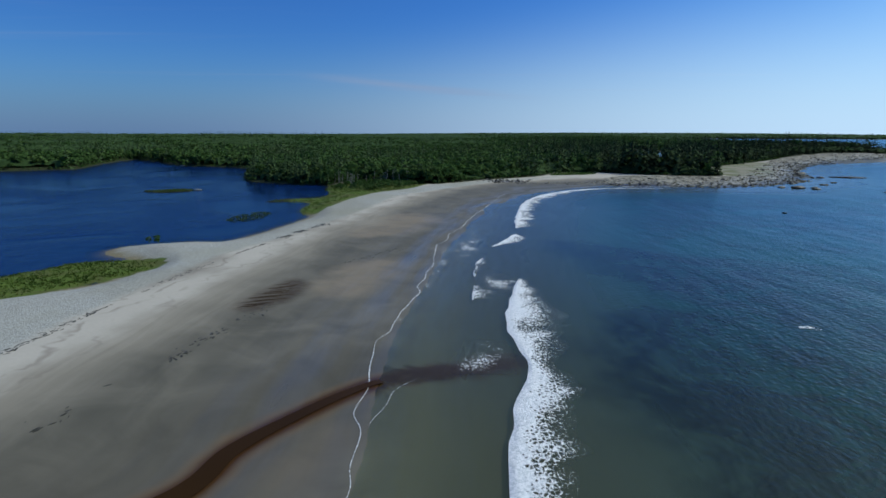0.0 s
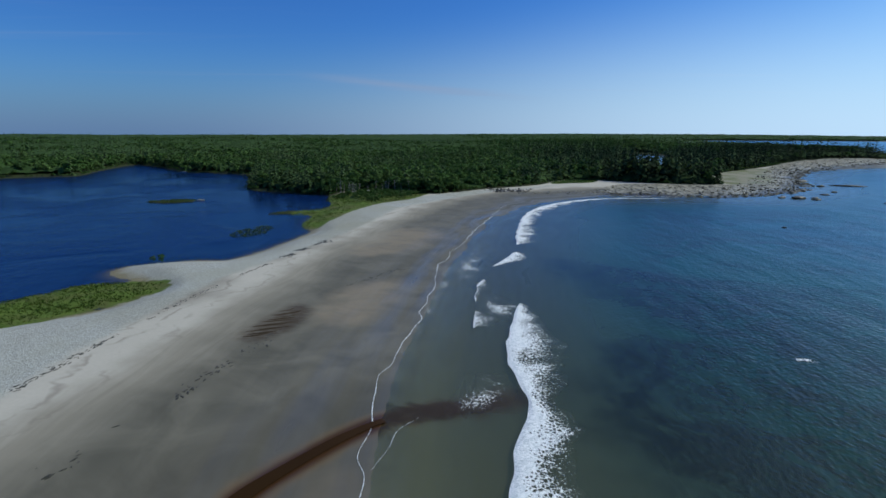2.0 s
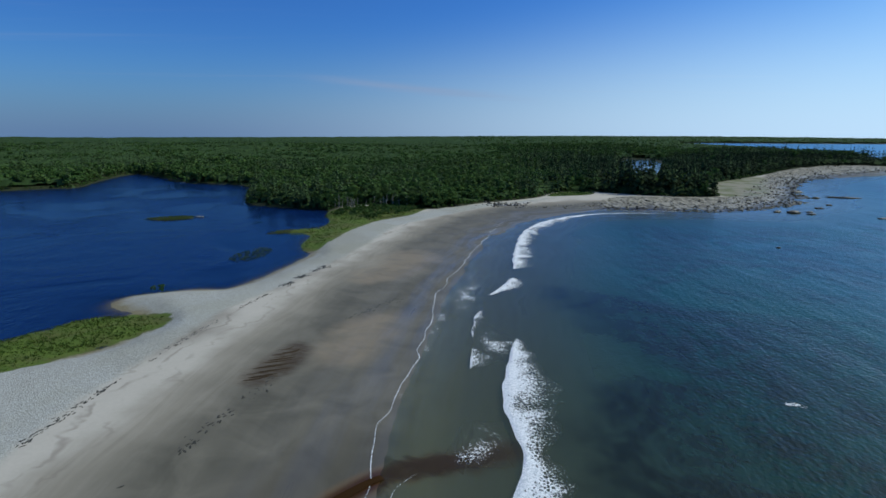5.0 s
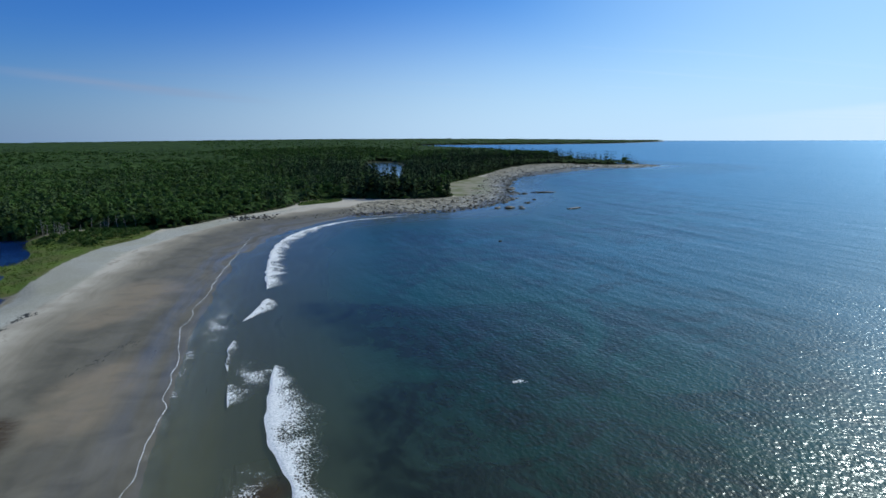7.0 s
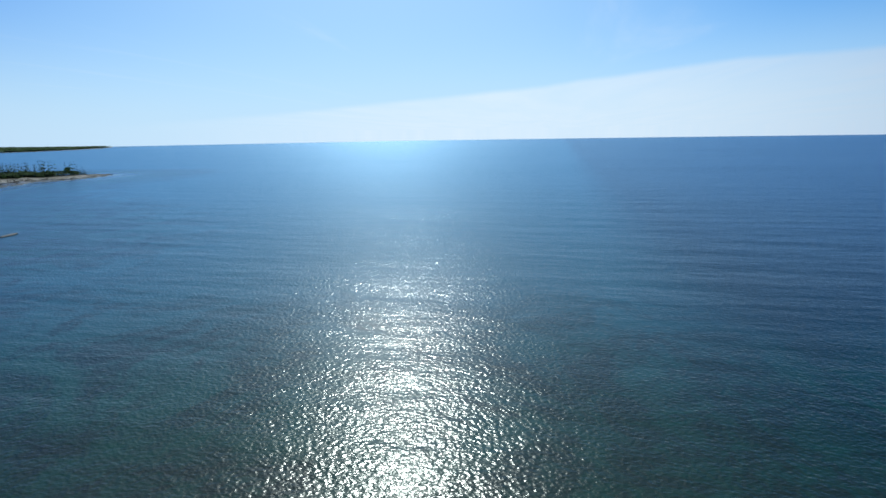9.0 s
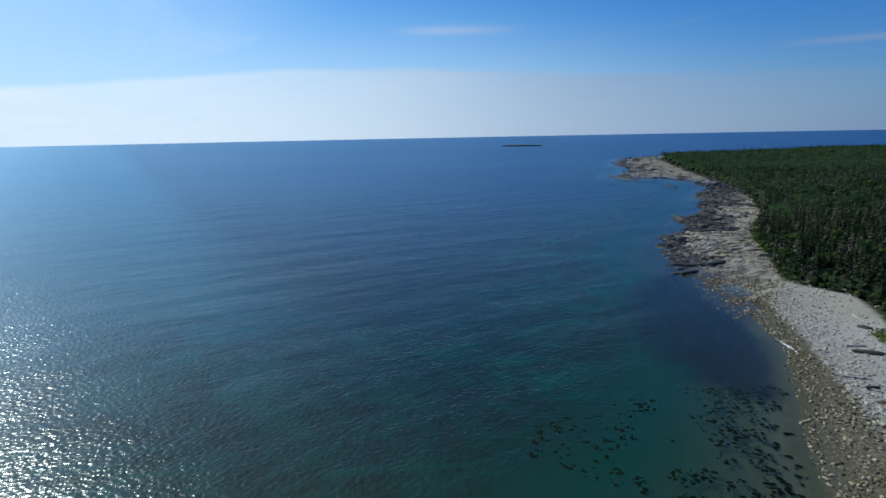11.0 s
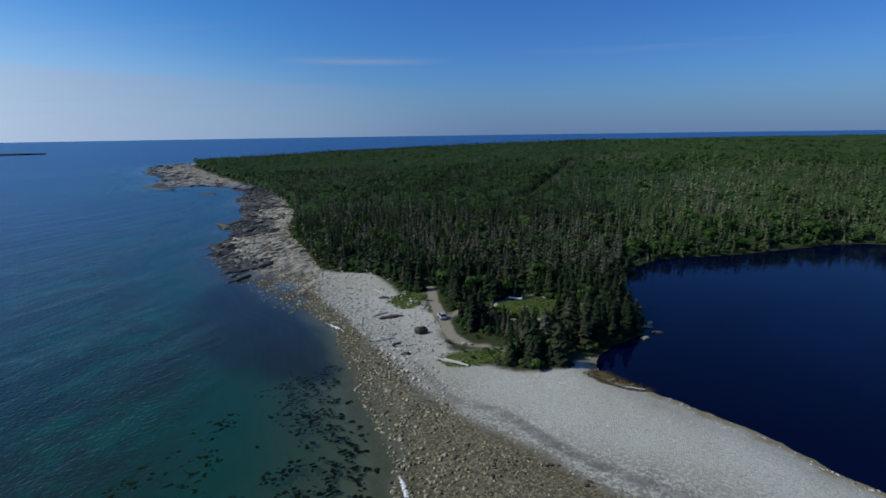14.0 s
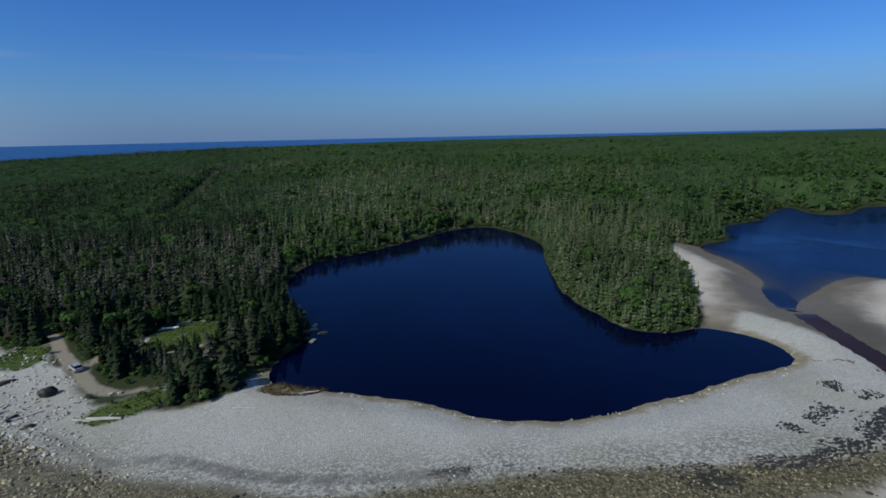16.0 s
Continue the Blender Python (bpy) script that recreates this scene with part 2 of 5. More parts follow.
BERM_SHADE = [(36, -114), (24, -99), (19, -98), (13, -95), (3, -86), (-6, -81), (-13, -78), (-28, -73)]
SPUR = [(36, -146), (30, -154), (24, -158), (16, -158)]


def curve(points, closed=True, cuts=4):
    """A smooth line through the points."""
    p = np.array(points, float)
    n = len(p)
    out = []
    for i in range(n if closed else n - 1):
        ids = [(i + k) % n if closed else min(max(i + k, 0), n - 1) for k in (-1, 0, 1, 2)]
        a, b, c, d = p[ids]
        for k in range(cuts):
            t = k / cuts
            out.append(0.5 * (2 * b + (c - a) * t + (2 * a - 5 * b + 4 * c - d) * t * t + (3 * b - a - 3 * c + d) * t ** 3))
    if not closed:
        out.append(p[-1])
    return np.array(out)


def line_far(x, y, pts, closed):
    """Distance to a line, and whether inside it, for arrays of places."""
    shape = x.shape
    x, y = x.ravel(), y.ravel()
    best = np.full(x.shape, 1e18)
    inside = np.zeros(x.shape, bool)
    n = len(pts)
    for i in range(n if closed else n - 1):
        ax, ay = pts[i]
        bx, by = pts[(i + 1) % n]
        dx, dy = bx - ax, by - ay
        t = np.clip(((x - ax) * dx + (y - ay) * dy) / (dx * dx + dy * dy + 1e-9), 0, 1)
        best = np.minimum(best, (x - ax - t * dx) ** 2 + (y - ay - t * dy) ** 2)
        if closed and ay != by:
            hit = (ay > y) != (by > y)
            inside ^= hit & (x < ax + (y - ay) / (by - ay) * dx)
    d = np.sqrt(best)
    return np.where(inside, -d, d).reshape(shape)


def hashed(i, j, seed):
    h = (i.astype(np.int64) * 374761393 + j.astype(np.int64) * 668265263 + seed * 1442695041) & 0x7FFFFFFF
    h = ((h ^ (h >> 13)) * 1274126177) & 0x7FFFFFFF
    return ((h ^ (h >> 16)) & 0xFFFF) / 65535.0


def value(x, y, size, seed=0):
    """Smooth noise from 0 to 1."""
    u, v = x / size, y / size
    i, j = np.floor(u), np.floor(v)
    f, g = u - i, v - j
    f, g = f * f * (3 - 2 * f), g * g * (3 - 2 * g)
    a, b = hashed(i, j, seed), hashed(i + 1, j, seed)
    c, d = hashed(i, j + 1, seed), hashed(i + 1, j + 1, seed)
    return (a * (1 - f) + b * f) * (1 - g) + (c * (1 - f) + d * f) * g


def fbm(x, y, size, seed=0, octaves=3):
    s, amp, total = 0, 1.0, 0
    for k in range(octaves):
        s = s + amp * value(x, y, size / 2 ** k, seed + 17 * k)
        total += amp
        amp *= 0.5
    return s / total


def smooth(v, lo, hi):
    t = np.clip((v - lo) / (hi - lo), 0, 1)
    return t * t * (3 - 2 * t)


SEA_LINE = curve(SEA + SEA_S, cuts=3)
LAKE_LINE, POND_LINE, TARN_LINE = curve(LAKE), curve(POND), curve(TARN)
CLEAR_LINE = curve(CLEAR + CLEAR_S, cuts=2)
STREAM_LINE = curve(STREAM, False)
TRACK_LINE, SPUR_LINE = curve(TRACK, False), curve(SPUR, False)
GRAVEL_N_LINE, GRAVEL_S_LINE = curve(GRAVEL_N, cuts=3), curve(GRAVEL_S, cuts=3)
COBBLE_LINE, LEDGE_LINE, ROCK_LINE = curve(COBBLE, cuts=3), curve(LEDGE_S, cuts=2), curve(ROCK_N, cuts=2)
OPENING_LINE = curve(OPENING)
MEADOW_LINES = [curve(m) for m in MEADOWS]


def wobble(x, y, size, amount, seed):
    return (value(x, y, size, seed) - 0.5) * amount + (value(x, y, size * 0.35, seed + 3) - 0.5) * amount * 0.5


def sea_far(x, y):
    d = line_far(x, y, SEA_LINE, True)
    rocky = smooth(np.hypot(x, y), 120, 260)
    return d + rocky * wobble(x, y, 20.0, 11.0, 5)


def lakes_far(x, y):
    d = np.minimum(line_far(x, y, LAKE_LINE, True), line_far(x, y, POND_LINE, True))
    return np.minimum(d, line_far(x, y, TARN_LINE, True)) + wobble(x, y, 9.0, 1.6, 8)


def raised(x, y):
    """The far ground and sea lifted a little, so that they end at the true horizon."""
    r = np.hypot(x, y) + 1e-6
    return (19.0 + 11.0 * smooth(-y / r, -0.75, -0.2)) * (r / 4950.0) ** 2


def height(x, y, ds=None, dl=None):
    ds = sea_far(x, y) if ds is None else ds
    dl = lakes_far(x, y) if dl is None else dl
    beach = 1.7 * smooth(ds, -6, 52)
    north = y > -20
    slow = fbm(x, y, 520.0, 3, 3)
    hill = np.where(north, 9.0 * smooth(ds, 120, 1500), 24.0 * smooth(ds, 60, 620) * (1 - 0.8 * smooth(np.hypot(x, y), 900, 2600))) * (0.55 + 0.8 * slow)
    for px, py, up, wide in ((-350, 1150, 8.0, 170.0), (80, 700, 5.0, 70.0), (400, 1400, 8.0, 130.0), (470, 720, 7.0, 110.0)):
        hill = hill + up * np.exp(-((x - px) ** 2 + (y - py) ** 2) / wide ** 2)
    z = np.where(ds > 0, beach + hill, np.maximum(-7.0, (0.038 + 0.022 * smooth(-y, 0, 90)) * ds))
    shore = 0.35 + 0.10 * np.maximum(dl, 0) + 0.012 * np.maximum(dl, 0) ** 2
    z = np.where((dl < 45) & (ds > 0), np.minimum(z, np.maximum(shore, 0.4)), z)
    z = np.where(dl < 0, np.maximum(-2.5, 0.35 + (0.16 - 0.115 * smooth(-y, 50, 85) * smooth(-x, 125, 140) * smooth(-x, 235, 205)) * dl), z)
    for m in MEADOW_LINES[:3]:
        d = line_far(x, y, m, True)
        z = np.where(d < 2, np.maximum(z, 0.55 - 0.25 * np.maximum(d, -0.4)), z)
    st = line_far(x, y, STREAM_LINE, False)
    cut = z - 0.35 * np.clip(1 - (st / 5.0) ** 2, 0, 1)
    z = np.where((ds > -2) & (dl > -3), np.minimum(z, np.maximum(cut, 0.05)), z)
    west = smooth(-x / (np.abs(y) + 1.0), -0.45, 0.6) * np.where(north, 34.0, 6.0) * (ds > 0)
    return z + raised(x, y) - west * smooth(np.hypot(x, y), 1700, 4900)


def forest_far(x, y, ds=None, dl=None):
    """How far inside the woods a place lies."""
    ds = sea_far(x, y) if ds is None else ds
    dl = lakes_far(x, y) if dl is None else dl
    d = np.minimum(line_far(x, y, CLEAR_LINE, True) + wobble(x, y, 12.0, 4.0, 21), np.minimum(ds - 5, dl + 0.2))
    for m in (*MEADOW_LINES[3:7], OPENING_LINE):
        d = np.minimum(d, line_far(x, y, m, True))
    d = np.minimum(d, line_far(x, y, np.array(LANE, float), False) - 1.3)
    d = np.minimum(d, line_far(x, y, np.array(GLEN, float), True) + 1.0)
    d = np.minimum(d, line_far(x, y, GRAVEL_N_LINE, True))
    d = np.minimum(d, line_far(x, y, TRACK_LINE, False) - 2.6)
    return np.minimum(d, line_far(x, y, SPUR_LINE, False) - 2.2)


# ---- meshes from arrays ----
def mesh_of(name, verts, tris, mats, attrs=(), smooth_shade=True):
    me = bpy.data.meshes.new(name)
    nv, nt = len(verts), len(tris)
    k = tris.shape[1]
    me.vertices.add(nv)
    me.vertices.foreach_set("co", np.asarray(verts, np.float32).ravel())
    me.loops.add(nt * k)
    me.loops.foreach_set("vertex_index", np.asarray(tris, np.int32).ravel())
    me.polygons.add(nt)
    me.polygons.foreach_set("loop_start", np.arange(nt, dtype=np.int32) * k)
    me.update(calc_edges=True)
    me.polygons.foreach_set("use_smooth", np.full(nt, smooth_shade))
    for key, values in attrs:
        a = me.attributes.new(key, "FLOAT", "POINT")
        a.data.foreach_set("value", np.asarray(values, np.float32))
    for m in mats:
        me.materials.append(m)
    return me


def rings(radii, spokes):
    """A round grid: places, and its quads."""
    th = np.linspace(0, 2 * np.pi, spokes, endpoint=False)
    r, a = np.meshgrid(radii, th, indexing="ij")
    x, y = r * np.sin(a), r * np.cos(a)
    i, j = np.meshgrid(np.arange(len(radii) - 1), np.arange(spokes), indexing="ij")
    k = (j + 1) % spokes
    q = np.stack([i * spokes + j, i * spokes + k, (i + 1) * spokes + k, (i + 1) * spokes + j], -1).reshape(-1, 4)
    return x.ravel(), y.ravel(), q


# ---- materials ----
def material(name):
    m = bpy.data.materials.new(name)
    return m, N(m)


def ground_material():
    m, n = material("shore_ground")
    sea, lake, gravel, cobble, rock, grass, wood, trail, stream = (n.attr(k) for k in (
        "sea", "lake", "gravel", "cobble", "rock", "grass", "wood", "trail", "stream"))
    patch = n.noise(0.05, 3.0)
    fine = n.noise(1.7, 5.0)
    grain = n.noise(9.0, 3.0)
    jag = n.math("MULTIPLY", n.math("SUBTRACT", n.noise(0.35, 4.0), 0.5), 5.0)
    jag2 = n.math("MULTIPLY", n.math("SUBTRACT", n.noise(0.09, 3.0), 0.5), 16.0)
    # sand, dry above and wet below the last tide
    spot = n.add("ShaderNodeSeparateXYZ")
    n.put(spot, 0, n.place())
    shore = n.add("ShaderNodeCombineXYZ")
    n.put(shore, 0, n.math("MULTIPLY", sea, 0.30))
    n.put(shore, 1, n.math("MULTIPLY", spot.outputs[1], 0.035))
    along = shore.outputs[0]
    blotch = n.noise(0.11, 4.0, 0.6, None, 0.8)
    streaks = n.math("ADD", n.math("MULTIPLY", n.noise(0.8, 3.0, 0.5, along, 0.7), 0.3), n.math("MULTIPLY", blotch, 0.7))
    dry = n.mix(n.math("MULTIPLY_ADD", patch, 0.6, n.math("MULTIPLY", fine, 0.4)), (0.38, 0.345, 0.280), (0.57, 0.52, 0.43))
    wet_c = n.mix(n.step(streaks, 0.25, 0.75), (0.094, 0.086, 0.062), (0.178, 0.160, 0.118))
    ragged = n.step(n.noise(0.10, 4.0, 0.6, None, 0.8), 0.34, 0.60)
    bars = n.step(n.math("ADD", n.attr("bar"), n.math("MULTIPLY", jag2, 0.6)), 3.0, -4.0)
    wet_c = n.mix(n.math("MULTIPLY", n.math("MULTIPLY", bars, n.math("MULTIPLY_ADD", ragged, 0.5, 0.5)), 0.8), wet_c, (0.255, 0.205, 0.138))
    stain = n.math("MULTIPLY", n.step(n.math("ADD", n.attr("pool"), n.math("MULTIPLY", jag, 0.5)), 1.5, -1.5), n.math("MULTIPLY_ADD", n.step(n.noise(0.8, 4.0, 0.6, n.place((0.5, 1.6, 1.0), 0.35), 0.8), 0.35, 0.6), 0.5, 0.4))
    wet_c = n.mix(stain, wet_c, (0.062, 0.043, 0.024))
    wet_c = n.mix(n.math("MULTIPLY", n.step(n.math("ADD", n.attr("brook"), jag2), 18.0, 4.0), 0.55), wet_c, (0.075, 0.066, 0.046))
    tide = n.math("ADD", sea, n.math("MULTIPLY", jag2, 0.55))
    tide = n.math("SUBTRACT", tide, n.math("MULTIPLY", n.step(spot.outputs[1], 85.0, 40.0), 6.0))
    wet = n.step(tide, 38.0, 24.0)
    wet = n.math("MAXIMUM", wet, n.step(n.math("ADD", n.attr("brook"), jag2), 22.0, 8.0))
    lines = n.noise(1.3, 4.0, 0.55, along, 1.5)
    damp = n.math("MULTIPLY", n.step(tide, 43.0, 35.0), n.math("MULTIPLY_ADD", n.step(lines, 0.3, 0.7), 0.25, 0.7))
    sand = n.mix(damp, dry, (0.250, 0.222, 0.168))
    # wavering marks left by the last high waters
    sway = n.math("MULTIPLY", n.math("SUBTRACT", n.noise(0.10, 3.0, 0.5, None, 0.6), 0.5), 15.0)
    for at, wide, much in ((45.5, 0.9, 0.55), (50.0, 0.6, 0.4), (40.5, 0.7, 0.35)):
        off = n.math("ABSOLUTE", n.math("SUBTRACT", n.math("ADD", sea, sway), at))
        sand = n.mix(n.math("MULTIPLY", n.step(off, wide, 0.0), n.math("MULTIPLY", n.step(n.noise(0.2, 2.0), 0.35, 0.6), much)), sand, (0.20, 0.17, 0.135))
    sand = n.mix(wet, sand, wet_c)
    under = n.step(sea, 0.0, -7.0)
    sand = n.mix(under, sand, n.mix(patch, (0.15, 0.135, 0.085), (0.21, 0.19, 0.125)))
    sand = n.mix(n.math("MULTIPLY", n.step(sea, 0.5, -3.0), n.attr("south")), sand, n.mix(fine, (0.07, 0.082, 0.05), (0.15, 0.158, 0.10)))
    film = n.math("MULTIPLY", n.step(tide, 22.0, 4.0), n.step(n.noise(0.7, 3.0, 0.5, along), 0.30, 0.75))
    soaked = n.math("MULTIPLY", n.step(n.math("ADD", lake, n.math("MULTIPLY", jag2, 1.2)), 22.0, 3.0), n.step(sea, 30.0, 44.0))
    sand = n.mix(soaked, sand, n.mix(streaks, (0.10, 0.085, 0.06), (0.19, 0.165, 0.125)))
    rough = n.math("SUBTRACT", 0.85, n.math("MULTIPLY", wet, 0.25))
    rough = n.math("SUBTRACT", rough, n.math("MULTIPLY", film, 0.36))
    # kelp and weed on the sea floor
    weed = n.math("MULTIPLY", n.step(n.noise(0.045, 5.0, 0.62, None, 1.2), 0.47, 0.60), n.step(sea, -22.0, -48.0))
    weed = n.math("MAXIMUM", weed, n.step(n.math("ADD", n.attr("kelp"), jag2), 3.0, -5.0))
    sand = n.mix(weed, sand, n.mix(fine, (0.012, 0.016, 0.008), (0.035, 0.034, 0.014)))
    # gravel
    stone = n.cells(4.6, "F1", None, "Color")
    sepc = n.add("ShaderNodeSeparateColor")
    n.put(sepc, 0, stone)
    speck = n.math("ADD", n.math("MULTIPLY", sepc.outputs[0], 0.5), n.math("MULTIPLY", fine, 0.5))
    grav = n.mix(speck, (0.225, 0.224, 0.195), (0.53, 0.52, 0.46))
    grav = n.mix(n.step(patch, 0.45, 0.65), grav, n.mix(speck, (0.25, 0.245, 0.20), (0.46, 0.45, 0.375)))
    in_gravel = n.step(n.math("ADD", gravel, n.math("MULTIPLY", jag, 0.8)), 1.6, -1.6)
    # shadow-like line of a shingle step, put into the colour as darker gravel
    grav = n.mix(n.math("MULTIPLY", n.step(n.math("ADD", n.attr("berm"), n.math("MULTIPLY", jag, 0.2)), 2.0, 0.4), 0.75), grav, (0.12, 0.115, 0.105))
    # shade between the stones beside the cobbles, painted into the gravel colour
    gap_shade = n.math("MULTIPLY", n.step(n.math("ADD", cobble, jag2), 14.0, 0.0), n.step(fine, 0.62, 0.40))
    grav = n.mix(n.math("MULTIPLY", gap_shade, 0.7), grav, (0.10, 0.096, 0.080))
    color = n.mix(in_gravel, sand, grav)
    broad = n.noise(0.022, 4.0, 0.6, n.place((1.0, 0.6, 1.0), 0.6))
    color = n.mix(n.math("MULTIPLY", in_gravel, n.math("MULTIPLY", n.step(broad, 0.46, 0.66), 0.55)), color, n.mix(speck, (0.19, 0.18, 0.135), (0.36, 0.345, 0.27)))
    rim = n.math("MULTIPLY", n.step(n.math("ADD", lake, jag), 4.0, 0.5), n.step(gravel, 1.0, -1.0))
    color = n.mix(rim, color, n.mix(fine, (0.14, 0.115, 0.06), (0.30, 0.26, 0.17)))
    # cobbles and bed between the tide marks
    cob = n.mix(n.math("MULTIPLY", sepc.outputs[1], n.step(fine, 0.3, 0.7)), (0.050, 0.044, 0.023), (0.30, 0.262, 0.155))
    in_cob = n.math("MULTIPLY", n.step(n.math("ADD", cobble, jag), 1.5, -2.5), n.step(n.math("ADD", sea, jag), -6.0, -0.5))
    cob = n.mix(n.step(sea, 7.0, -1.0), cob, n.mix(fine, (0.030, 0.031, 0.019), (0.11, 0.108, 0.068)))
    color = n.mix(in_cob, color, cob)
    rocks = n.mix(n.step(n.noise(0.42, 6.0, 0.72, n.place((1, 0.3, 1), radians(-62)), 0.6), 0.36, 0.62), (0.045, 0.042, 0.03), (0.36, 0.33, 0.255))
    rocks = n.mix(n.step(n.math("ADD", sea, jag2), 12.0, 3.0), rocks, n.mix(fine, (0.02, 0.018, 0.014), (0.085, 0.075, 0.058)))
    in_rock = n.step(n.math("ADD", rock, n.math("MULTIPLY", jag, 1.3)), 1.5, -2.0)
    color = n.mix(in_rock, color, rocks)
    scrub = n.mix(n.step(n.noise(0.05, 4.0, 0.6), 0.4, 0.62), n.mix(fine, (0.19, 0.175, 0.12), (0.31, 0.285, 0.21)), (0.13, 0.145, 0.06))
    color = n.mix(n.step(n.math("ADD", n.attr("scrub"), n.math("MULTIPLY", jag2, 0.6)), 4.0, -4.0), color, scrub)
    turf = n.mix(n.noise(0.5, 4.0), (0.055, 0.098, 0.015), (0.125, 0.170, 0.028))
    turf = n.mix(n.math("MULTIPLY", n.step(n.noise(0.09, 5.0, 0.65, None, 0.8), 0.42, 0.62), 0.8), turf, n.mix(fine, (0.055, 0.066, 0.020), (0.145, 0.140, 0.045)))
    turf = n.mix(n.math("MULTIPLY", n.attr("south"), 0.8), turf, n.mix(fine, (0.040, 0.068, 0.014), (0.085, 0.110, 0.030)))
    in_grass = n.step(n.math("ADD", grass, n.math("MULTIPLY", jag, 0.7)), 0.5, -0.8)
    color = n.mix(in_grass, color, turf)
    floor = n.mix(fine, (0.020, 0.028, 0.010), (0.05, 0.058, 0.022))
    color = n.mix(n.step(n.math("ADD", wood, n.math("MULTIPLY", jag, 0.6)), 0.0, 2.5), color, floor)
    bare = n.mix(fine, (0.18, 0.158, 0.112), (0.32, 0.282, 0.21))
    color = n.mix(n.step(n.math("ADD", trail, n.math("MULTIPLY", jag, 0.35)), 2.1, 1.0), color, bare)
    plume = n.step(sea, 1.0, -3.0)
    bed = n.math("MULTIPLY", n.step(n.math("ADD", stream, n.math("MULTIPLY", jag, n.math("MULTIPLY_ADD", plume, 0.6, 0.25))), 3.3, 1.2), n.step(sea, -24.0, -10.0))
    color = n.mix(bed, color, n.mix(n.step(stream, 2.6, 0.9), (0.15, 0.10, 0.05), n.mix(plume, (0.05, 0.022, 0.006), (0.10, 0.050, 0.012))))
    rough = n.math("ADD", rough, n.math("MULTIPLY", n.math("MAXIMUM", in_gravel, n.math("MAXIMUM", in_cob, in_grass)), 0.4), clamp=True)
    relief = n.math("ADD", n.math("MULTIPLY", n.cells(4.2), n.math("MAXIMUM", in_gravel, in_cob)), n.math("MULTIPLY", grain, 0.12))
    n.done(n.shader(color, rough, n.bump(relief, 0.5, 0.15), 0.0, n.math("MULTIPLY_ADD", film, 0.45, 0.15)))
    return m


def sea_material():
    m, n = material("sea_water")
    depth, south = n.attr("depth"), n.attr("south")
    veil = n.math("SUBTRACT", 1.0, n.math("POWER", 2.718, n.math("MULTIPLY", depth, n.math("MULTIPLY_ADD", south, 0.55, -1.6))))
    body = n.mix(n.step(depth, 0.4, 2.2), (0.064, 0.074, 0.040), (0.010, 0.050, 0.032))
    body = n.mix(south, body, n.mix(n.step(depth, 0.1, 1.4), (0.034, 0.052, 0.028), (0.005, 0.050, 0.030)))
    body = n.mix(n.step(depth, 2.6, 6.6), body, n.mix(south, (0.008, 0.078, 0.118), (0.002, 0.018, 0.026)))
    # peaty water of the stream, spreading through the shallows
    plume = n.math("ADD", n.attr("stream"), n.math("MULTIPLY", n.math("SUBTRACT", n.noise(0.22, 5.0, 0.65, None, 0.8), 0.5), 11.0))
    plume = n.math("MULTIPLY", n.step(plume, 5.0, 0.5), n.step(depth, 1.3, 0.5))
    body = n.mix(plume, body, (0.050, 0.032, 0.009))
    veil = n.math("MAXIMUM", veil, n.math("MULTIPLY", plume, 0.72))
    # weed beds: broad dark stands, broken up into tufts with pale sand between
    wide_bed = n.math("MULTIPLY", n.step(n.noise(0.026, 6.0, 0.66, None, 1.4), 0.40, 0.56), n.math("MULTIPLY", n.step(depth, 1.4, 2.4), n.step(depth, 7.5, 4.0)))
    edge = n.math("MULTIPLY", n.math("SUBTRACT", n.noise(0.10, 5.0, 0.65), 0.5), 20.0)
    bed = n.math("MAXIMUM", n.math("MULTIPLY", wide_bed, 0.85), n.step(n.math("ADD", n.attr("kelp"), edge), 6.0, -6.0))
    tufts = n.noise(0.42, 5.0, 0.70, n.place((1.0, 0.6, 1.0), radians(35)), 0.8)
    stands = n.noise(0.055, 7.0, 0.70, None, 1.8)
    tangle = n.math("MULTIPLY", n.step(n.math("MULTIPLY_ADD", tufts, 0.38, n.math("MULTIPLY", stands, 0.68)), 0.44, 0.60), 0.95)
    tangle = n.math("MAXIMUM", n.math("ADD", n.math("MULTIPLY", tangle, 0.58), 0.42), n.math("MULTIPLY", south, 0.85))
    body = n.mix(n.math("MULTIPLY", bed, tangle), body, n.mix(n.step(depth, 2.0, 4.5), (0.013, 0.017, 0.007), (0.006, 0.016, 0.019)))
    # ripples, chop and a long low swell
    ripple = n.noise(1.25, 1.5, 0.5, n.place((1.0, 0.75, 1.0), radians(-28)))
    chop = n.noise(0.33, 3.0, 0.55, n.place((1.0, 0.35, 1.0), radians(-18)))
    swell = n.noise(0.055, 2.0, 0.5, n.place((1.0, 0.22, 1.0), radians(-22)))
    calm = n.step(n.noise(0.008, 3.0, 0.55, n.place((1.0, 0.3, 1.0), radians(-30))), 0.35, 0.65)
    still = n.math("MULTIPLY_ADD", n.step(depth, 0.4, 2.6), 0.85, 0.15)
    high = n.math("ADD", n.math("MULTIPLY", ripple, n.math("MULTIPLY_ADD", calm, 0.10, 0.14)), n.math("MULTIPLY", chop, 0.26))
    high = n.math("ADD", high, n.math("MULTIPLY", n.noise(4.5, 2.0, 0.6, n.place((1.0, 0.6, 1.0), radians(-35))), 0.006))
    high = n.math("MULTIPLY", n.math("ADD", n.math("MULTIPLY", high, 0.90), n.math("MULTIPLY", swell, 0.8)), still)
    normal = n.bump(high, 1.0, 1.0)
    clear = n.add("ShaderNodeBsdfTransparent")
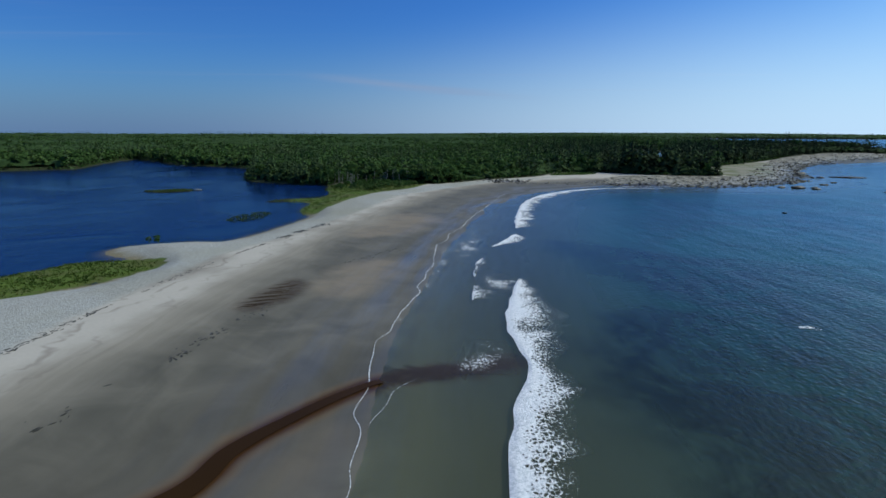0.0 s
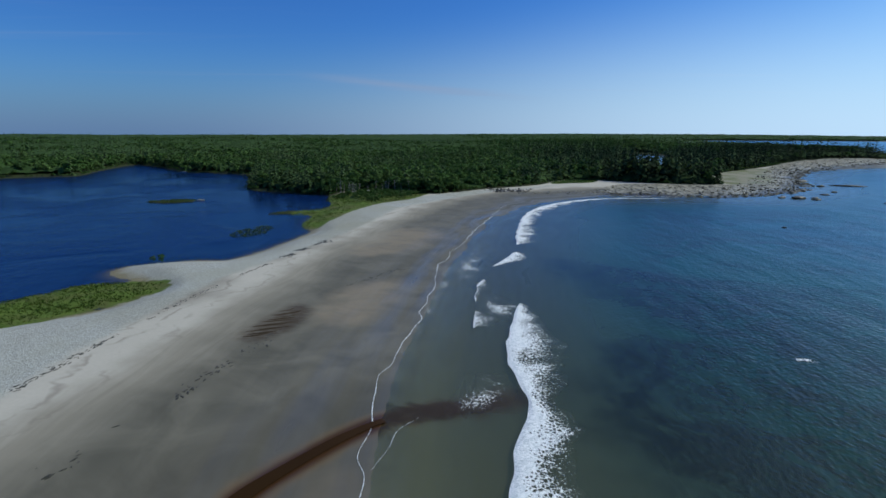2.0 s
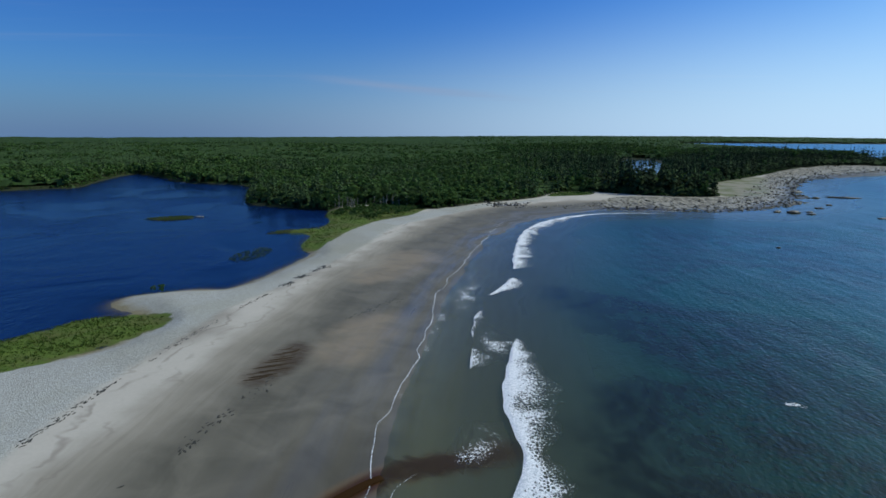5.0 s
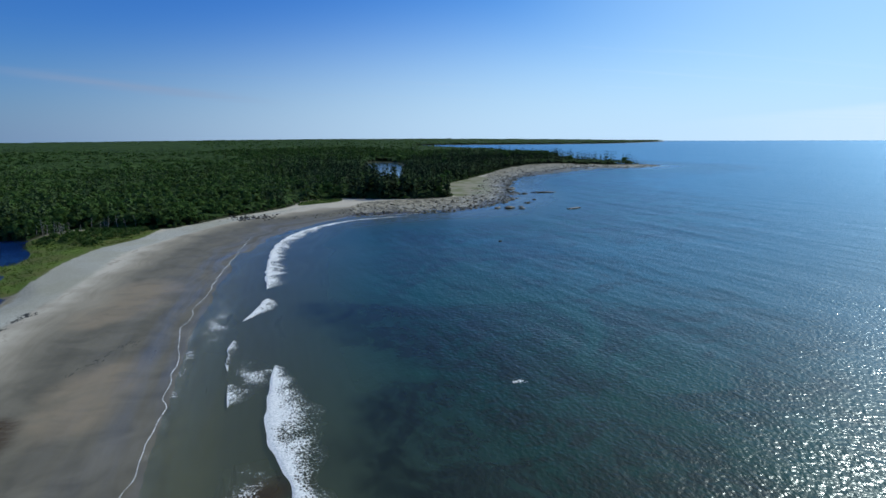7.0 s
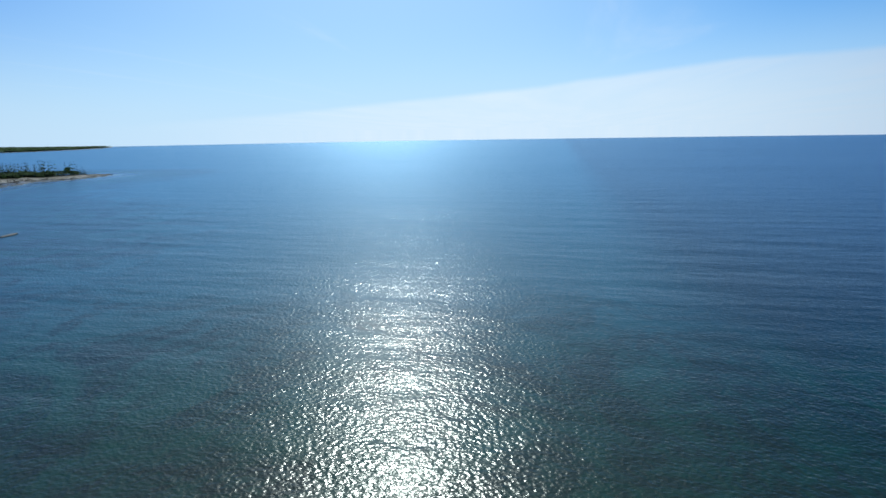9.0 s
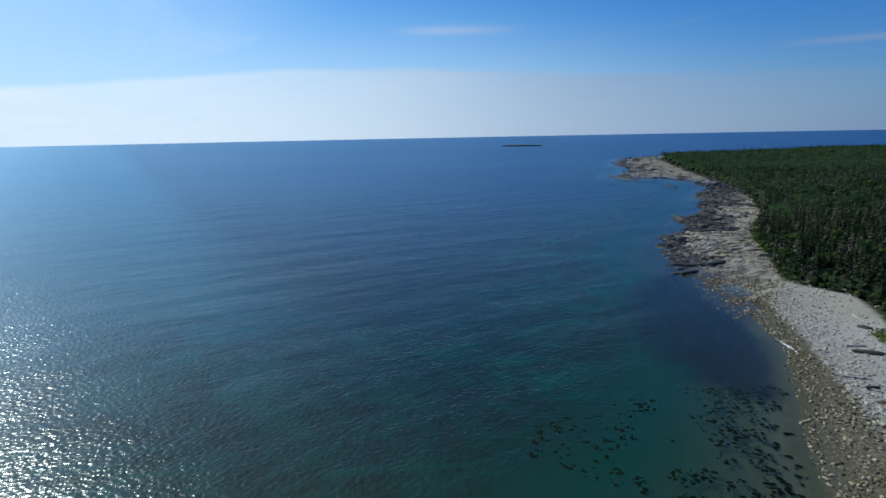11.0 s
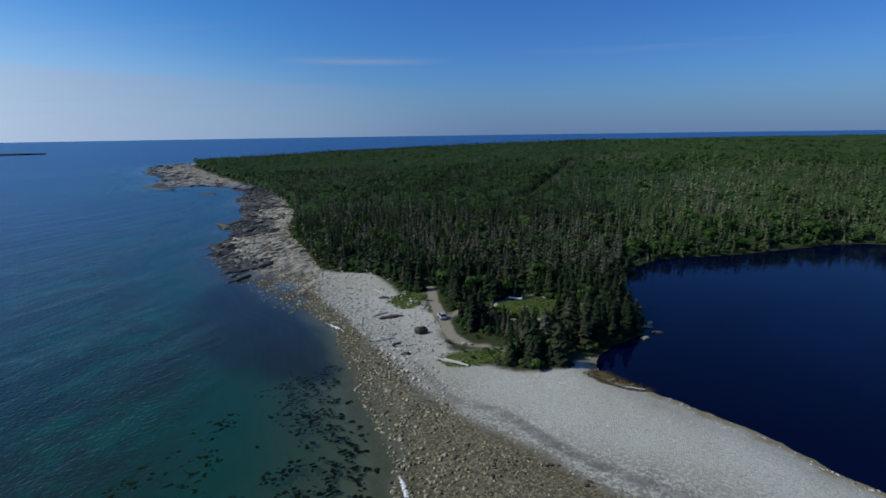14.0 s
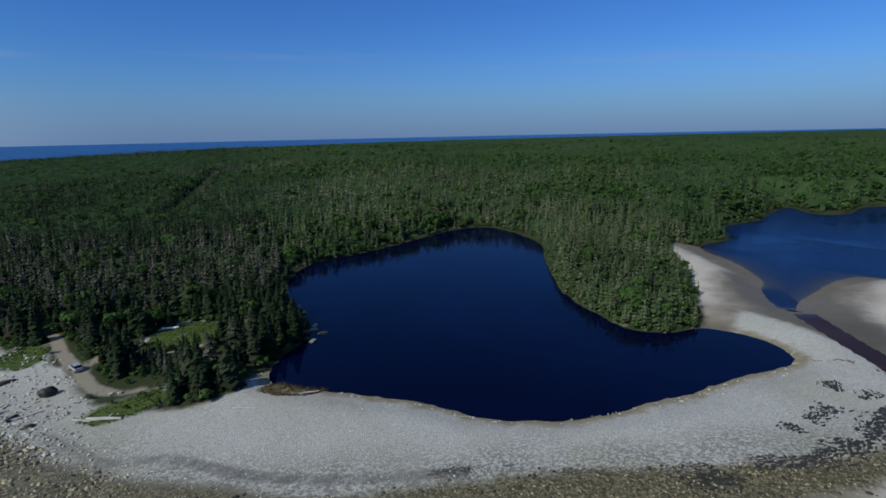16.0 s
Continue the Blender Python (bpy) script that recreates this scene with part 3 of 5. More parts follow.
    n.put(clear, "Color", (0.90, 0.95, 0.85, 1))
    mass = n.add("ShaderNodeBsdfDiffuse")
    n.put(mass, "Color", body)
    inner = n.blend(veil, clear.outputs[0], mass.outputs[0])
    gloss = n.add("ShaderNodeBsdfGlossy")
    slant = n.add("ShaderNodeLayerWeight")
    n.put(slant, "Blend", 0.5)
    # bluer at grazing angles: the reflection of higher sky put into the mirror colour
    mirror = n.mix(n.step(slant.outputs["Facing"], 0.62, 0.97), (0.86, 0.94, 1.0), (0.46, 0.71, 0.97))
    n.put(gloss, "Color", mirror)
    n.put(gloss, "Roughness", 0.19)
    n.put(gloss, "Normal", normal)
    soft = n.add("ShaderNodeBsdfGlossy")
    n.put(soft, "Color", mirror)
    n.put(soft, "Roughness", 0.28)
    n.put(soft, "Normal", normal)
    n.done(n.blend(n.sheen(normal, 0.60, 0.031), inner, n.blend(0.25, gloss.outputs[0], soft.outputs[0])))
    return m


def lake_material(name, body, ripple_high, wave=0.25, most=0.42, least=0.02, clear=0.0):
    m, n = material(name)
    ripple = n.noise(0.9, 3.0, 0.6, n.place((1.0, 0.5, 1.0), 0.3))
    chop = n.noise(0.25, 3.0, 0.5, n.place((1.0, 0.4, 1.0), 0.2))
    gust = n.step(n.noise(0.018, 3.0, 0.6, None, 1.0), 0.35, 0.65)
    high = n.math("MULTIPLY", n.math("ADD", ripple, chop), n.math("MULTIPLY_ADD", gust, wave, 0.05))
    normal = n.bump(high, ripple_high, 1.0)
    mass = n.add("ShaderNodeBsdfDiffuse")
    n.put(mass, "Color", n.mix(gust, body, tuple(c * 1.5 for c in body)))
    gloss = n.add("ShaderNodeBsdfGlossy")
    n.put(gloss, "Roughness", 0.06)
    n.put(gloss, "Normal", normal)
    n.put(gloss, "Color", (0.80, 0.92, 1.0, 1))
    inner = mass.outputs[0]
    if clear:
        bottom = n.add("ShaderNodeBsdfTransparent")
        n.put(bottom, "Color", (0.72, 0.70, 0.60, 1))
        inner = n.blend(n.math("SUBTRACT", 1.0, n.math("POWER", 2.718, n.math("MULTIPLY", n.attr("depth"), -clear))), bottom.outputs[0], inner)
    n.done(n.blend(n.sheen(normal, most, least), inner, gloss.outputs[0]))
    return m


def foam_material():
    m, n = material("sea_foam")
    thick = n.attr("thick")
    lace = n.cells(2.1, "DISTANCE_TO_EDGE", n.place((1, 0.75, 1)))
    bubbles = n.noise(1.5, 7.0, 0.80, None, 1.2)
    fizz = n.noise(3.2, 5.0, 0.7, None, 0.5)
    cover = n.math("ADD", thick, n.math("MULTIPLY", n.math("SUBTRACT", bubbles, 0.5), 2.4))
    cover = n.math("SUBTRACT", cover, n.math("MULTIPLY", lace, 1.6))
    solid = n.step(cover, 0.05, 0.42)
    clear = n.add("ShaderNodeBsdfTransparent")
    white = n.shader(n.mix(n.step(fizz, 0.38, 0.60), (0.60, 0.63, 0.63), (0.90, 0.90, 0.89)), 0.75, n.bump(bubbles, 0.6, 0.3))
    n.done(n.blend(solid, clear.outputs[0], white))
    return m


def leaf_material(name, tones, rough=0.9, gloss=0.03, thin=0.2):
    """Foliage in several tones, which change from tree to tree and from twig to twig."""
    m, n = material(name)
    pick = n.math("FRACT", n.math("MULTIPLY_ADD", n.add("ShaderNodeObjectInfo").outputs["Random"], n.attr("single"), n.attr("tint")))
    ramp = n.add("ShaderNodeValToRGB")
    n.put(ramp, 0, pick)
    els = ramp.color_ramp.elements
    while len(els) < len(tones):
        els.new(0.5)
    for e, (at, c) in zip(els, tones):
        e.position, e.color = at, (*c, 1)
    twig = n.add("ShaderNodeNewGeometry").outputs["Random Per Island"]
    stand = n.noise(0.02, 4.0, 0.6)
    color = n.mix(n.math("MULTIPLY", twig, 0.55), ramp.outputs[0], tuple(c * 0.45 for c in tones[0][1]))
    color = n.mix(n.math("MULTIPLY", n.step(stand, 0.42, 0.64), 0.35), color, (0.022, 0.040, 0.013))
    back = n.add("ShaderNodeBsdfTranslucent")
    n.put(back, "Color", color)
    n.done(n.blend(thin, n.shader(color, rough, specular=gloss), back.outputs[0]))
    return m


def plain_material(name, a, b, scale=4.0, rough=0.7, relief=0.3, metallic=0.0, world=False):
    m, n = material(name)
    v = n.noise(scale, 5.0, 0.6, n.place(world=world))
    big = n.noise(scale * 0.2, 3.0, 0.5, n.place(world=world))
    c = n.mix(n.math("MULTIPLY_ADD", big, 0.5, n.math("MULTIPLY", v, 0.5)), a, b)
    n.done(n.shader(c, rough, n.bump(v, relief, 0.05), metallic))
    return m


def stone_material(name, a, b, dark, rough=0.85):
    m, n = material(name)
    pick = n.math("FRACT", n.math("ADD", n.add("ShaderNodeNewGeometry").outputs["Random Per Island"], n.add("ShaderNodeObjectInfo").outputs["Random"]))
    v = n.noise(1.6, 5.0, 0.65)
    c = n.mix(pick, a, b)
    c = n.mix(n.step(v, 0.5, 0.75), c, dark)
    n.done(n.shader(c, rough, n.bump(v, 0.6, 0.2)))
    return m


GROUND, SEA_M, FOAM = ground_material(), sea_material(), foam_material()
LAKE_M = lake_material("lake_water", (0.003, 0.013, 0.055), 1.0, 0.24, 0.42, 0.02, 2.6)
POND_M = lake_material("pond_water", (0.0007, 0.0018, 0.013), 0.25, 0.06, 0.46, 0.010)
TARN_M = lake_material("tarn_water", (0.006, 0.016, 0.035), 0.9, 0.25, 0.95)
STREAM_M = lake_material("stream_water", (0.027, 0.0135, 0.0034), 0.3, 0.1, 0.45, 0.004)
POOL_M = lake_material("pool_water", (0.048, 0.034, 0.018), 0.3, 0.05, 0.12, 0.006)
SPRUCE = leaf_material("spruce_needles", [(0.0, (0.015, 0.028, 0.014)), (0.42, (0.025, 0.040, 0.019)), (0.70, (0.034, 0.048, 0.024)),
                                          (0.88, (0.050, 0.054, 0.034)), (0.97, (0.095, 0.095, 0.070))], thin=0.06)
# lighter copy of the spruce needles, with distant haze and sunlit brightness in its colour
LIGHT_SPRUCE = leaf_material("fir_needles", [(0.0, (0.036, 0.070, 0.027)), (0.4, (0.054, 0.094, 0.035)), (0.75, (0.078, 0.112, 0.048)), (1.0, (0.150, 0.160, 0.090))], thin=0.12)
BROAD = leaf_material("broad_leaves", [(0.0, (0.056, 0.116, 0.030)), (0.4, (0.082, 0.150, 0.040)), (0.8, (0.110, 0.175, 0.052)), (1.0, (0.135, 0.165, 0.062))], thin=0.34)
GREY_TWIG = leaf_material("grey_twigs", [(0.0, (0.10, 0.096, 0.072)), (0.6, (0.155, 0.148, 0.118)), (1.0, (0.25, 0.24, 0.205))])
BARK = plain_material("bark", (0.07, 0.055, 0.04), (0.16, 0.13, 0.10), 6.0, 0.9)
REED = leaf_material("reed_blades", [(0.0, (0.050, 0.096, 0.018)), (0.5, (0.095, 0.155, 0.026)), (1.0, (0.16, 0.180, 0.048))], thin=0.4)
PALE_STONE = stone_material("pale_stone", (0.28, 0.265, 0.22), (0.54, 0.52, 0.44), (0.17, 0.155, 0.12))
TAN_STONE = stone_material("tan_stone", (0.13, 0.113, 0.058), (0.41, 0.36, 0.225), (0.055, 0.05, 0.028))
DARK_STONE = stone_material("dark_stone", (0.016, 0.015, 0.010), (0.060, 0.053, 0.036), (0.012, 0.011, 0.008), 0.6)
LEDGE_STONE = stone_material("ledge_stone", (0.11, 0.098, 0.064), (0.46, 0.415, 0.30), (0.045, 0.040, 0.028))
WEED_M = plain_material("sea_weed", (0.014, 0.014, 0.008), (0.05, 0.042, 0.020), 2.0, 0.6, 0.5, world=True)
MAT_WEED = leaf_material("floating_weed", [(0.0, (0.006, 0.010, 0.006)), (1.0, (0.016, 0.020, 0.010))])
DRIFT = plain_material("bleached_wood", (0.30, 0.28, 0.25), (0.52, 0.49, 0.44), 5.0, 0.85)

# ---- ground and water ----
R_GROUND = np.concatenate([[0.003], np.geomspace(6, 4950, 260)])
gx, gy, gq = rings(R_GROUND, 720)
g_sea, g_lake = sea_far(gx, gy), lakes_far(gx, gy)
g_rock = np.minimum(line_far(gx, gy, LEDGE_LINE, True), line_far(gx, gy, ROCK_LINE, True))
g_grass = np.min([line_far(gx, gy, m, True) - (2.2 if k < 3 else 0.0) for k, m in enumerate(MEADOW_LINES)], axis=0)
g_wood = np.minimum(line_far(gx, gy, CLEAR_LINE, True) + 1.5, g_sea - 5)
for m in MEADOW_LINES[3:7]:
    g_wood = np.minimum(g_wood, line_far(gx, gy, m, True))
g_wood = np.where(line_far(gx, gy, GRAVEL_N_LINE, True) < 0, -1.0, g_wood)
gz = height(gx, gy, g_sea, g_lake)
gz = gz + smooth(-g_rock, -2, 6) * (fbm(gx, gy, 14.0, 31, 3) - 0.42) * 2.6 * smooth(g_sea, -6, 8)
g_attrs = [("sea", g_sea), ("lake", g_lake), ("rock", g_rock), ("grass", g_grass), ("wood", g_wood),
           ("gravel", np.min([line_far(gx, gy, k, True) for k in (GRAVEL_N_LINE, GRAVEL_S_LINE)], axis=0)), ("scrub", line_far(gx, gy, curve(BARE_N), True)),
           ("cobble", line_far(gx, gy, COBBLE_LINE, True)), ("south", smooth(-gy, 15, 65)),
           ("trail", np.minimum(line_far(gx, gy, TRACK_LINE, False), line_far(gx, gy, SPUR_LINE, False))),
           ("brook", line_far(gx, gy, STREAM_LINE, False)), ("stream", line_far(gx, gy, STREAM_LINE, False) + 9 * smooth(np.hypot(gx, gy), 75, 110)), ("bar", np.min([line_far(gx, gy, curve(k), True) for k in BARS], axis=0)), ("kelp", np.min([line_far(gx, gy, curve(k), True) for k in KELP], axis=0)), ("pool", line_far(gx, gy, curve([(-36, 88), (-31, 86), (-27, 92), (-26, 103), (-30, 106), (-34, 98)]), True)), ("berm", line_far(gx, gy, curve(BERM_SHADE, False), False))]
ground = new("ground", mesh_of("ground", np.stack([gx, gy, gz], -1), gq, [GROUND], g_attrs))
tagged(ground, "sandy and stony shore with wooded land behind", "ground", kind="structure")

wx, wy, wq = rings(np.concatenate([[0.003], np.geomspace(5, 4950, 170)]), 480)
w_sea = sea_far(wx, wy)
w_deep = np.maximum(0.0, -(height(wx, wy, w_sea) - raised(wx, wy)))
keep = (w_sea[wq] < 14).any(axis=1)
sea = new("sea", mesh_of("sea", np.stack([wx, wy, raised(wx, wy)], -1), wq[keep], [SEA_M], [("depth", w_deep), ("stream", line_far(wx, wy, STREAM_LINE, False)), ("south", smooth(-wy, 15, 65)), ("kelp", np.min([line_far(wx, wy, curve(k), True) for k in KELP], axis=0))]))
tagged(sea, "blue-green sea with small ripples and sun glitter", "sea", kind="structure")


def flat_water(name, line, z, mat, label, category):
    bm = bmesh.new()
    c = line.mean(axis=0)
    grown = []
    n = len(line)
    for i in range(n):
        t = line[(i + 1) % n] - line[i - 1]
        t = t / (np.hypot(*t) + 1e-9)
        side = np.array([t[1], -t[0]])
        p = line[i] + 1.8 * side
        if line_far(np.array([p[0]]), np.array([p[1]]), line, True)[0] < 0:
            p = line[i] - 1.8 * side
        grown.append(p)
    bm.faces.new([bm.verts.new((p[0], p[1], z)) for p in grown])
    bmesh.ops.triangulate(bm, faces=bm.faces[:])
    for f in bm.faces:
        if f.normal.z < 0:
            f.normal_flip()
    me = bpy.data.meshes.new(name)
    bm.to_mesh(me)
    bm.free()
    me.materials.append(mat)
    return tagged(new(name, me), label, category, kind="structure")


kx, ky, kq = rings(np.geomspace(60, 640, 150), 620)
k_lake = line_far(kx, ky, LAKE_LINE, True)
k_deep = np.maximum(0.0, 0.36 - (height(kx, ky) - raised(kx, ky)))
keep = (k_lake[kq] < 5).any(axis=1)
lake = new("lake", mesh_of("lake", np.stack([kx, ky, np.full(len(kx), 0.36)], -1), kq[keep], [LAKE_M], [("depth", k_deep)]))
tagged(lake, "deep blue lake with sandy shoals behind the beach", "lake", kind="structure")
flat_water("pond", POND_LINE, 0.36, POND_M, "still dark blue pond behind a shingle bar", "pond")
flat_water("tarn", TARN_LINE, 0.85, TARN_M, "small bright pond among dark trees", "pond")


def ribbon(line, half, lift, cols=4):
    """Places and quads of a band along a line; half gives its half width, lift its height."""
    n = len(line)
    t = np.gradient(line, axis=0)
    t /= np.hypot(t[:, 0], t[:, 1])[:, None] + 1e-9
    side = np.stack([t[:, 1], -t[:, 0]], -1)
    u = np.linspace(-1, 1, cols)
    p = line[:, None, :] + side[:, None, :] * (u[None, :, None] * half[:, None, None])
    v = np.concatenate([p, lift[..., None]], -1).reshape(-1, 3)
    i, j = np.meshgrid(np.arange(n - 1), np.arange(cols - 1), indexing="ij")
    q = np.stack([i * cols + j, i * cols + j + 1, (i + 1) * cols + j + 1, (i + 1) * cols + j], -1).reshape(-1, 4)
    return v, q, u


s_line = curve(STREAM[:-1], False, 8)
s_line = s_line[sea_far(s_line[:, 0], s_line[:, 1]) > -0.8]
s_half = np.linspace(2.3, 0.5, len(s_line)) * (0.9 + 0.3 * value(s_line[:, 0], s_line[:, 1], 9.0, 4)) + 2.6 * smooth(-s_line[:, 1], 35, 75)
s_z = np.maximum(height(s_line[:, 0], s_line[:, 1]) + 0.14, 0.34 * smooth(sea_far(s_line[:, 0], s_line[:, 1]), 20, 60))
sv, sq, _ = ribbon(s_line, s_half, np.repeat(s_z[:, None], 4, 1))
tagged(new("stream", mesh_of("stream", sv, sq, [STREAM_M])), "shallow brown stream crossing the sand", "stream", kind="structure")


# ---- trees ----
rng = np.random.default_rng(7)


def spruce_proto(seed, tiers, arms, droop=0.35, bits=2, dead=0.0):
    """One spruce, 1 high: trunk and a ragged cone of drooping branch sprays. Returns the two as places and triangles."""
    r = np.random.default_rng(seed)
    v, f = [], []
    wide = r.uniform(0.20, 0.31)
    for k in range(tiers):
        h = 0.06 + 0.90 * (k + r.uniform(-0.25, 0.25)) / tiers
        reach = wide * (1 - h) ** 0.92 * r.uniform(0.55, 1.25) + 0.010
        turn = r.uniform(0, 6.28)
        for a in range(arms):
            if r.random() < dead:
                continue
            th = turn + 6.283 * a / arms + r.uniform(-0.3, 0.3)
            L = reach * r.uniform(0.65, 1.15)
            c, s = math.cos(th), math.sin(th)
            wdt = L * r.uniform(0.35, 0.55) + 0.012
            top = h + 0.05
            i = len(v)
            tip = h - droop * L + r.uniform(-0.01, 0.01)
            v += [(0, 0, top), (c * L * 0.6 - s * wdt, s * L * 0.6 + c * wdt, h - droop * L * 0.35),
                  (c * L * 0.6 + s * wdt, s * L * 0.6 - c * wdt, h - droop * L * 0.35)]
            f.append((i, i + 1, i + 2))
            if bits > 1:
                v.append((c * L, s * L, tip))
                f.append((i + 1, i + 3, i + 2))
    i = len(v)
    v += [(0, 0, 1.0), (0.018, 0, 0.90), (-0.009, 0.016, 0.90), (-0.009, -0.016, 0.90)]
    f += [(i, i + 1, i + 2), (i, i + 2, i + 3), (i, i + 3, i + 1)]
    return np.array(v), np.array(f)


def trunk_proto(top, base, sides=5):
    th = np.linspace(0, 2 * np.pi, sides, endpoint=False)
    v = [(base * math.cos(a), base * math.sin(a), -0.03) for a in th] + [(0, 0, top)]
    f = [(i, (i + 1) % sides, sides) for i in range(sides)]
    return np.array(v), np.array(f)


def broad_proto(seed, lumps, leaves, size=0.11):
    """A broad-leaved crown, 1 high: sprays of leaf clumps gathered on several lobes."""
    r = np.random.default_rng(seed)
    v, f = [], []
    for k in range(lumps):
        th = r.uniform(0, 6.28)
        at = np.array([math.cos(th) * r.uniform(0, 0.22), math.sin(th) * r.uniform(0, 0.22), r.uniform(0.45, 0.82)])
        rad = r.uniform(0.14, 0.22)
        for a in range(leaves):
            n = r.normal(size=3)
            n /= np.linalg.norm(n)
            n[2] = abs(n[2]) * 1.0 - 0.25
            p = at + n * rad * r.uniform(0.75, 1.1)
            t1 = np.cross(n, r.normal(size=3))
            t1 /= np.linalg.norm(t1) + 1e-9
            t2 = np.cross(n / np.linalg.norm(n), t1)
            s = size * r.uniform(0.6, 1.2)
            i = len(v)
            v += [p + t1 * s, p - t1 * s * 0.5 + t2 * s * 0.8, p - t1 * s * 0.5 - t2 * s * 0.8 + n * s * 0.2]
            f.append((i, i + 1, i + 2))
    return np.array(v), np.array(f)


def scatter(name, protos, x, y, z, tall, wide, mat, tint, label, category="forest"):
    """One mesh of many trees; each takes one of the prototypes."""
    V, F, A = [], [], []
    base = 0
    which = rng.integers(0, len(protos), len(x))
    spin = rng.uniform(0, 6.283, len(x))
    for k, (pv, pf) in enumerate(protos):
        ids = np.where(which == k)[0]
        if not len(ids):
            continue
        c, s = np.cos(spin[ids]), np.sin(spin[ids])
        w = (tall * wide)[ids]
        vx = (pv[None, :, 0] * c[:, None] - pv[None, :, 1] * s[:, None]) * w[:, None] + x[ids][:, None]
        vy = (pv[None, :, 0] * s[:, None] + pv[None, :, 1] * c[:, None]) * w[:, None] + y[ids][:, None]
        vz = pv[None, :, 2] * tall[ids][:, None] + z[ids][:, None]
        V.append(np.stack([vx, vy, vz], -1).reshape(-1, 3))
        F.append((pf[None] + (np.arange(len(ids)) * len(pv))[:, None, None]).reshape(-1, 3) + base)
        A.append(np.repeat(tint[ids], len(pv)))
        base += len(ids) * len(pv)
    me = mesh_of(name, np.concatenate(V), np.concatenate(F), [mat], [("tint", np.concatenate(A))], False)
    return tagged(new(name, me), label, category, kind="stuff")


def wood_places(r0, r1, cell, keep_hidden=0.06):
    """Jittered places in the woods between two distances from the middle of the bay."""
    n = int(math.pi * (r1 ** 2 - r0 ** 2) / cell ** 2)
    r = np.sqrt(rng.uniform(r0 ** 2, r1 ** 2, n))
    a = rng.uniform(-math.pi, math.pi, n)
    # the land lies north and south; the unseen west is kept thin
    west = (a > radians(-109)) & (a < radians(-41))
    east = (a > radians(48)) & (a < radians(131))
    ok = ~east & (~west | (rng.random(n) < keep_hidden))
    x, y = (r * np.sin(a))[ok], (r * np.cos(a))[ok]
    d = forest_far(x, y)
    ok = d > 0.6
    return x[ok], y[ok], d[ok]


def leafy(x, y, d):
    """Where broad-leaved trees stand among the spruces."""
    share = np.where(y > 0, 0.86, 0.06 + 0.22 * smooth(-x, 0, 110)) * smooth(fbm(x, y, 110.0, 41, 3), 0.32, 0.54)
    share = np.where((y > 0) & (y < 900), share * (1 - 0.85 * smooth(x, 50, 150)), share)
    share = np.where((y < 0) & (y > -215) & (x > -30), share * 0.3, share)
    return rng.random(len(x)) < share


def tree_size(x, y, d, leaf):
    t = rng.uniform(6.5, 11.5, len(x)) * (0.75 + 0.5 * fbm(x, y, 60.0, 51, 2))
    t = np.where(leaf, t * 0.78, np.where(y > 0, t * 1.3, t))
    t = np.where(y > 330, t * (1 + 0.4 * smooth(x, 60, 140)), t)
    t = t * (0.35 + 0.65 * smooth(line_far(x, y, TARN_LINE, True), 0, 16))
    return t * smooth(d, -4, 6)


SPRUCE_FULL = [spruce_proto(100 + k, 22, 8, 0.40, dead=(0.08, 0.22, 0.4, 0.15)[k]) for k in range(4)]
SPRUCE_MID = [spruce_proto(200 + k, 8, 4, 0.45) for k in range(8)] + [spruce_proto(260 + k, 8, 4, 0.3, dead=0.45) for k in range(1)]
SPRUCE_THIN = [spruce_proto(280 + k, 6, 3, 0.45) for k in range(6)]
SPRUCE_FAR = [spruce_proto(300 + k, 4, 3, 0.5, 1) for k in range(8)]
SPRUCE_DOT = [spruce_proto(340 + k, 2, 3, 0.5, 1) for k in range(5)]
BARE_SPRUCE = [spruce_proto(360 + k, 9, 3, 0.15, 1, dead=0.35) for k in range(5)]
BROAD_FULL = [broad_proto(400 + k, 12, 32, 0.085) for k in range(3)]
BROAD_MID = [broad_proto(500 + k, 8, 11, 0.115) for k in range(6)]
BROAD_THIN = [broad_proto(550 + k, 7, 7, 0.135) for k in range(5)]
BROAD_FAR = [broad_proto(600 + k, 5, 5, 0.16) for k in range(6)]
BROAD_DOT = [broad_proto(640 + k, 3, 3, 0.22) for k in range(5)]


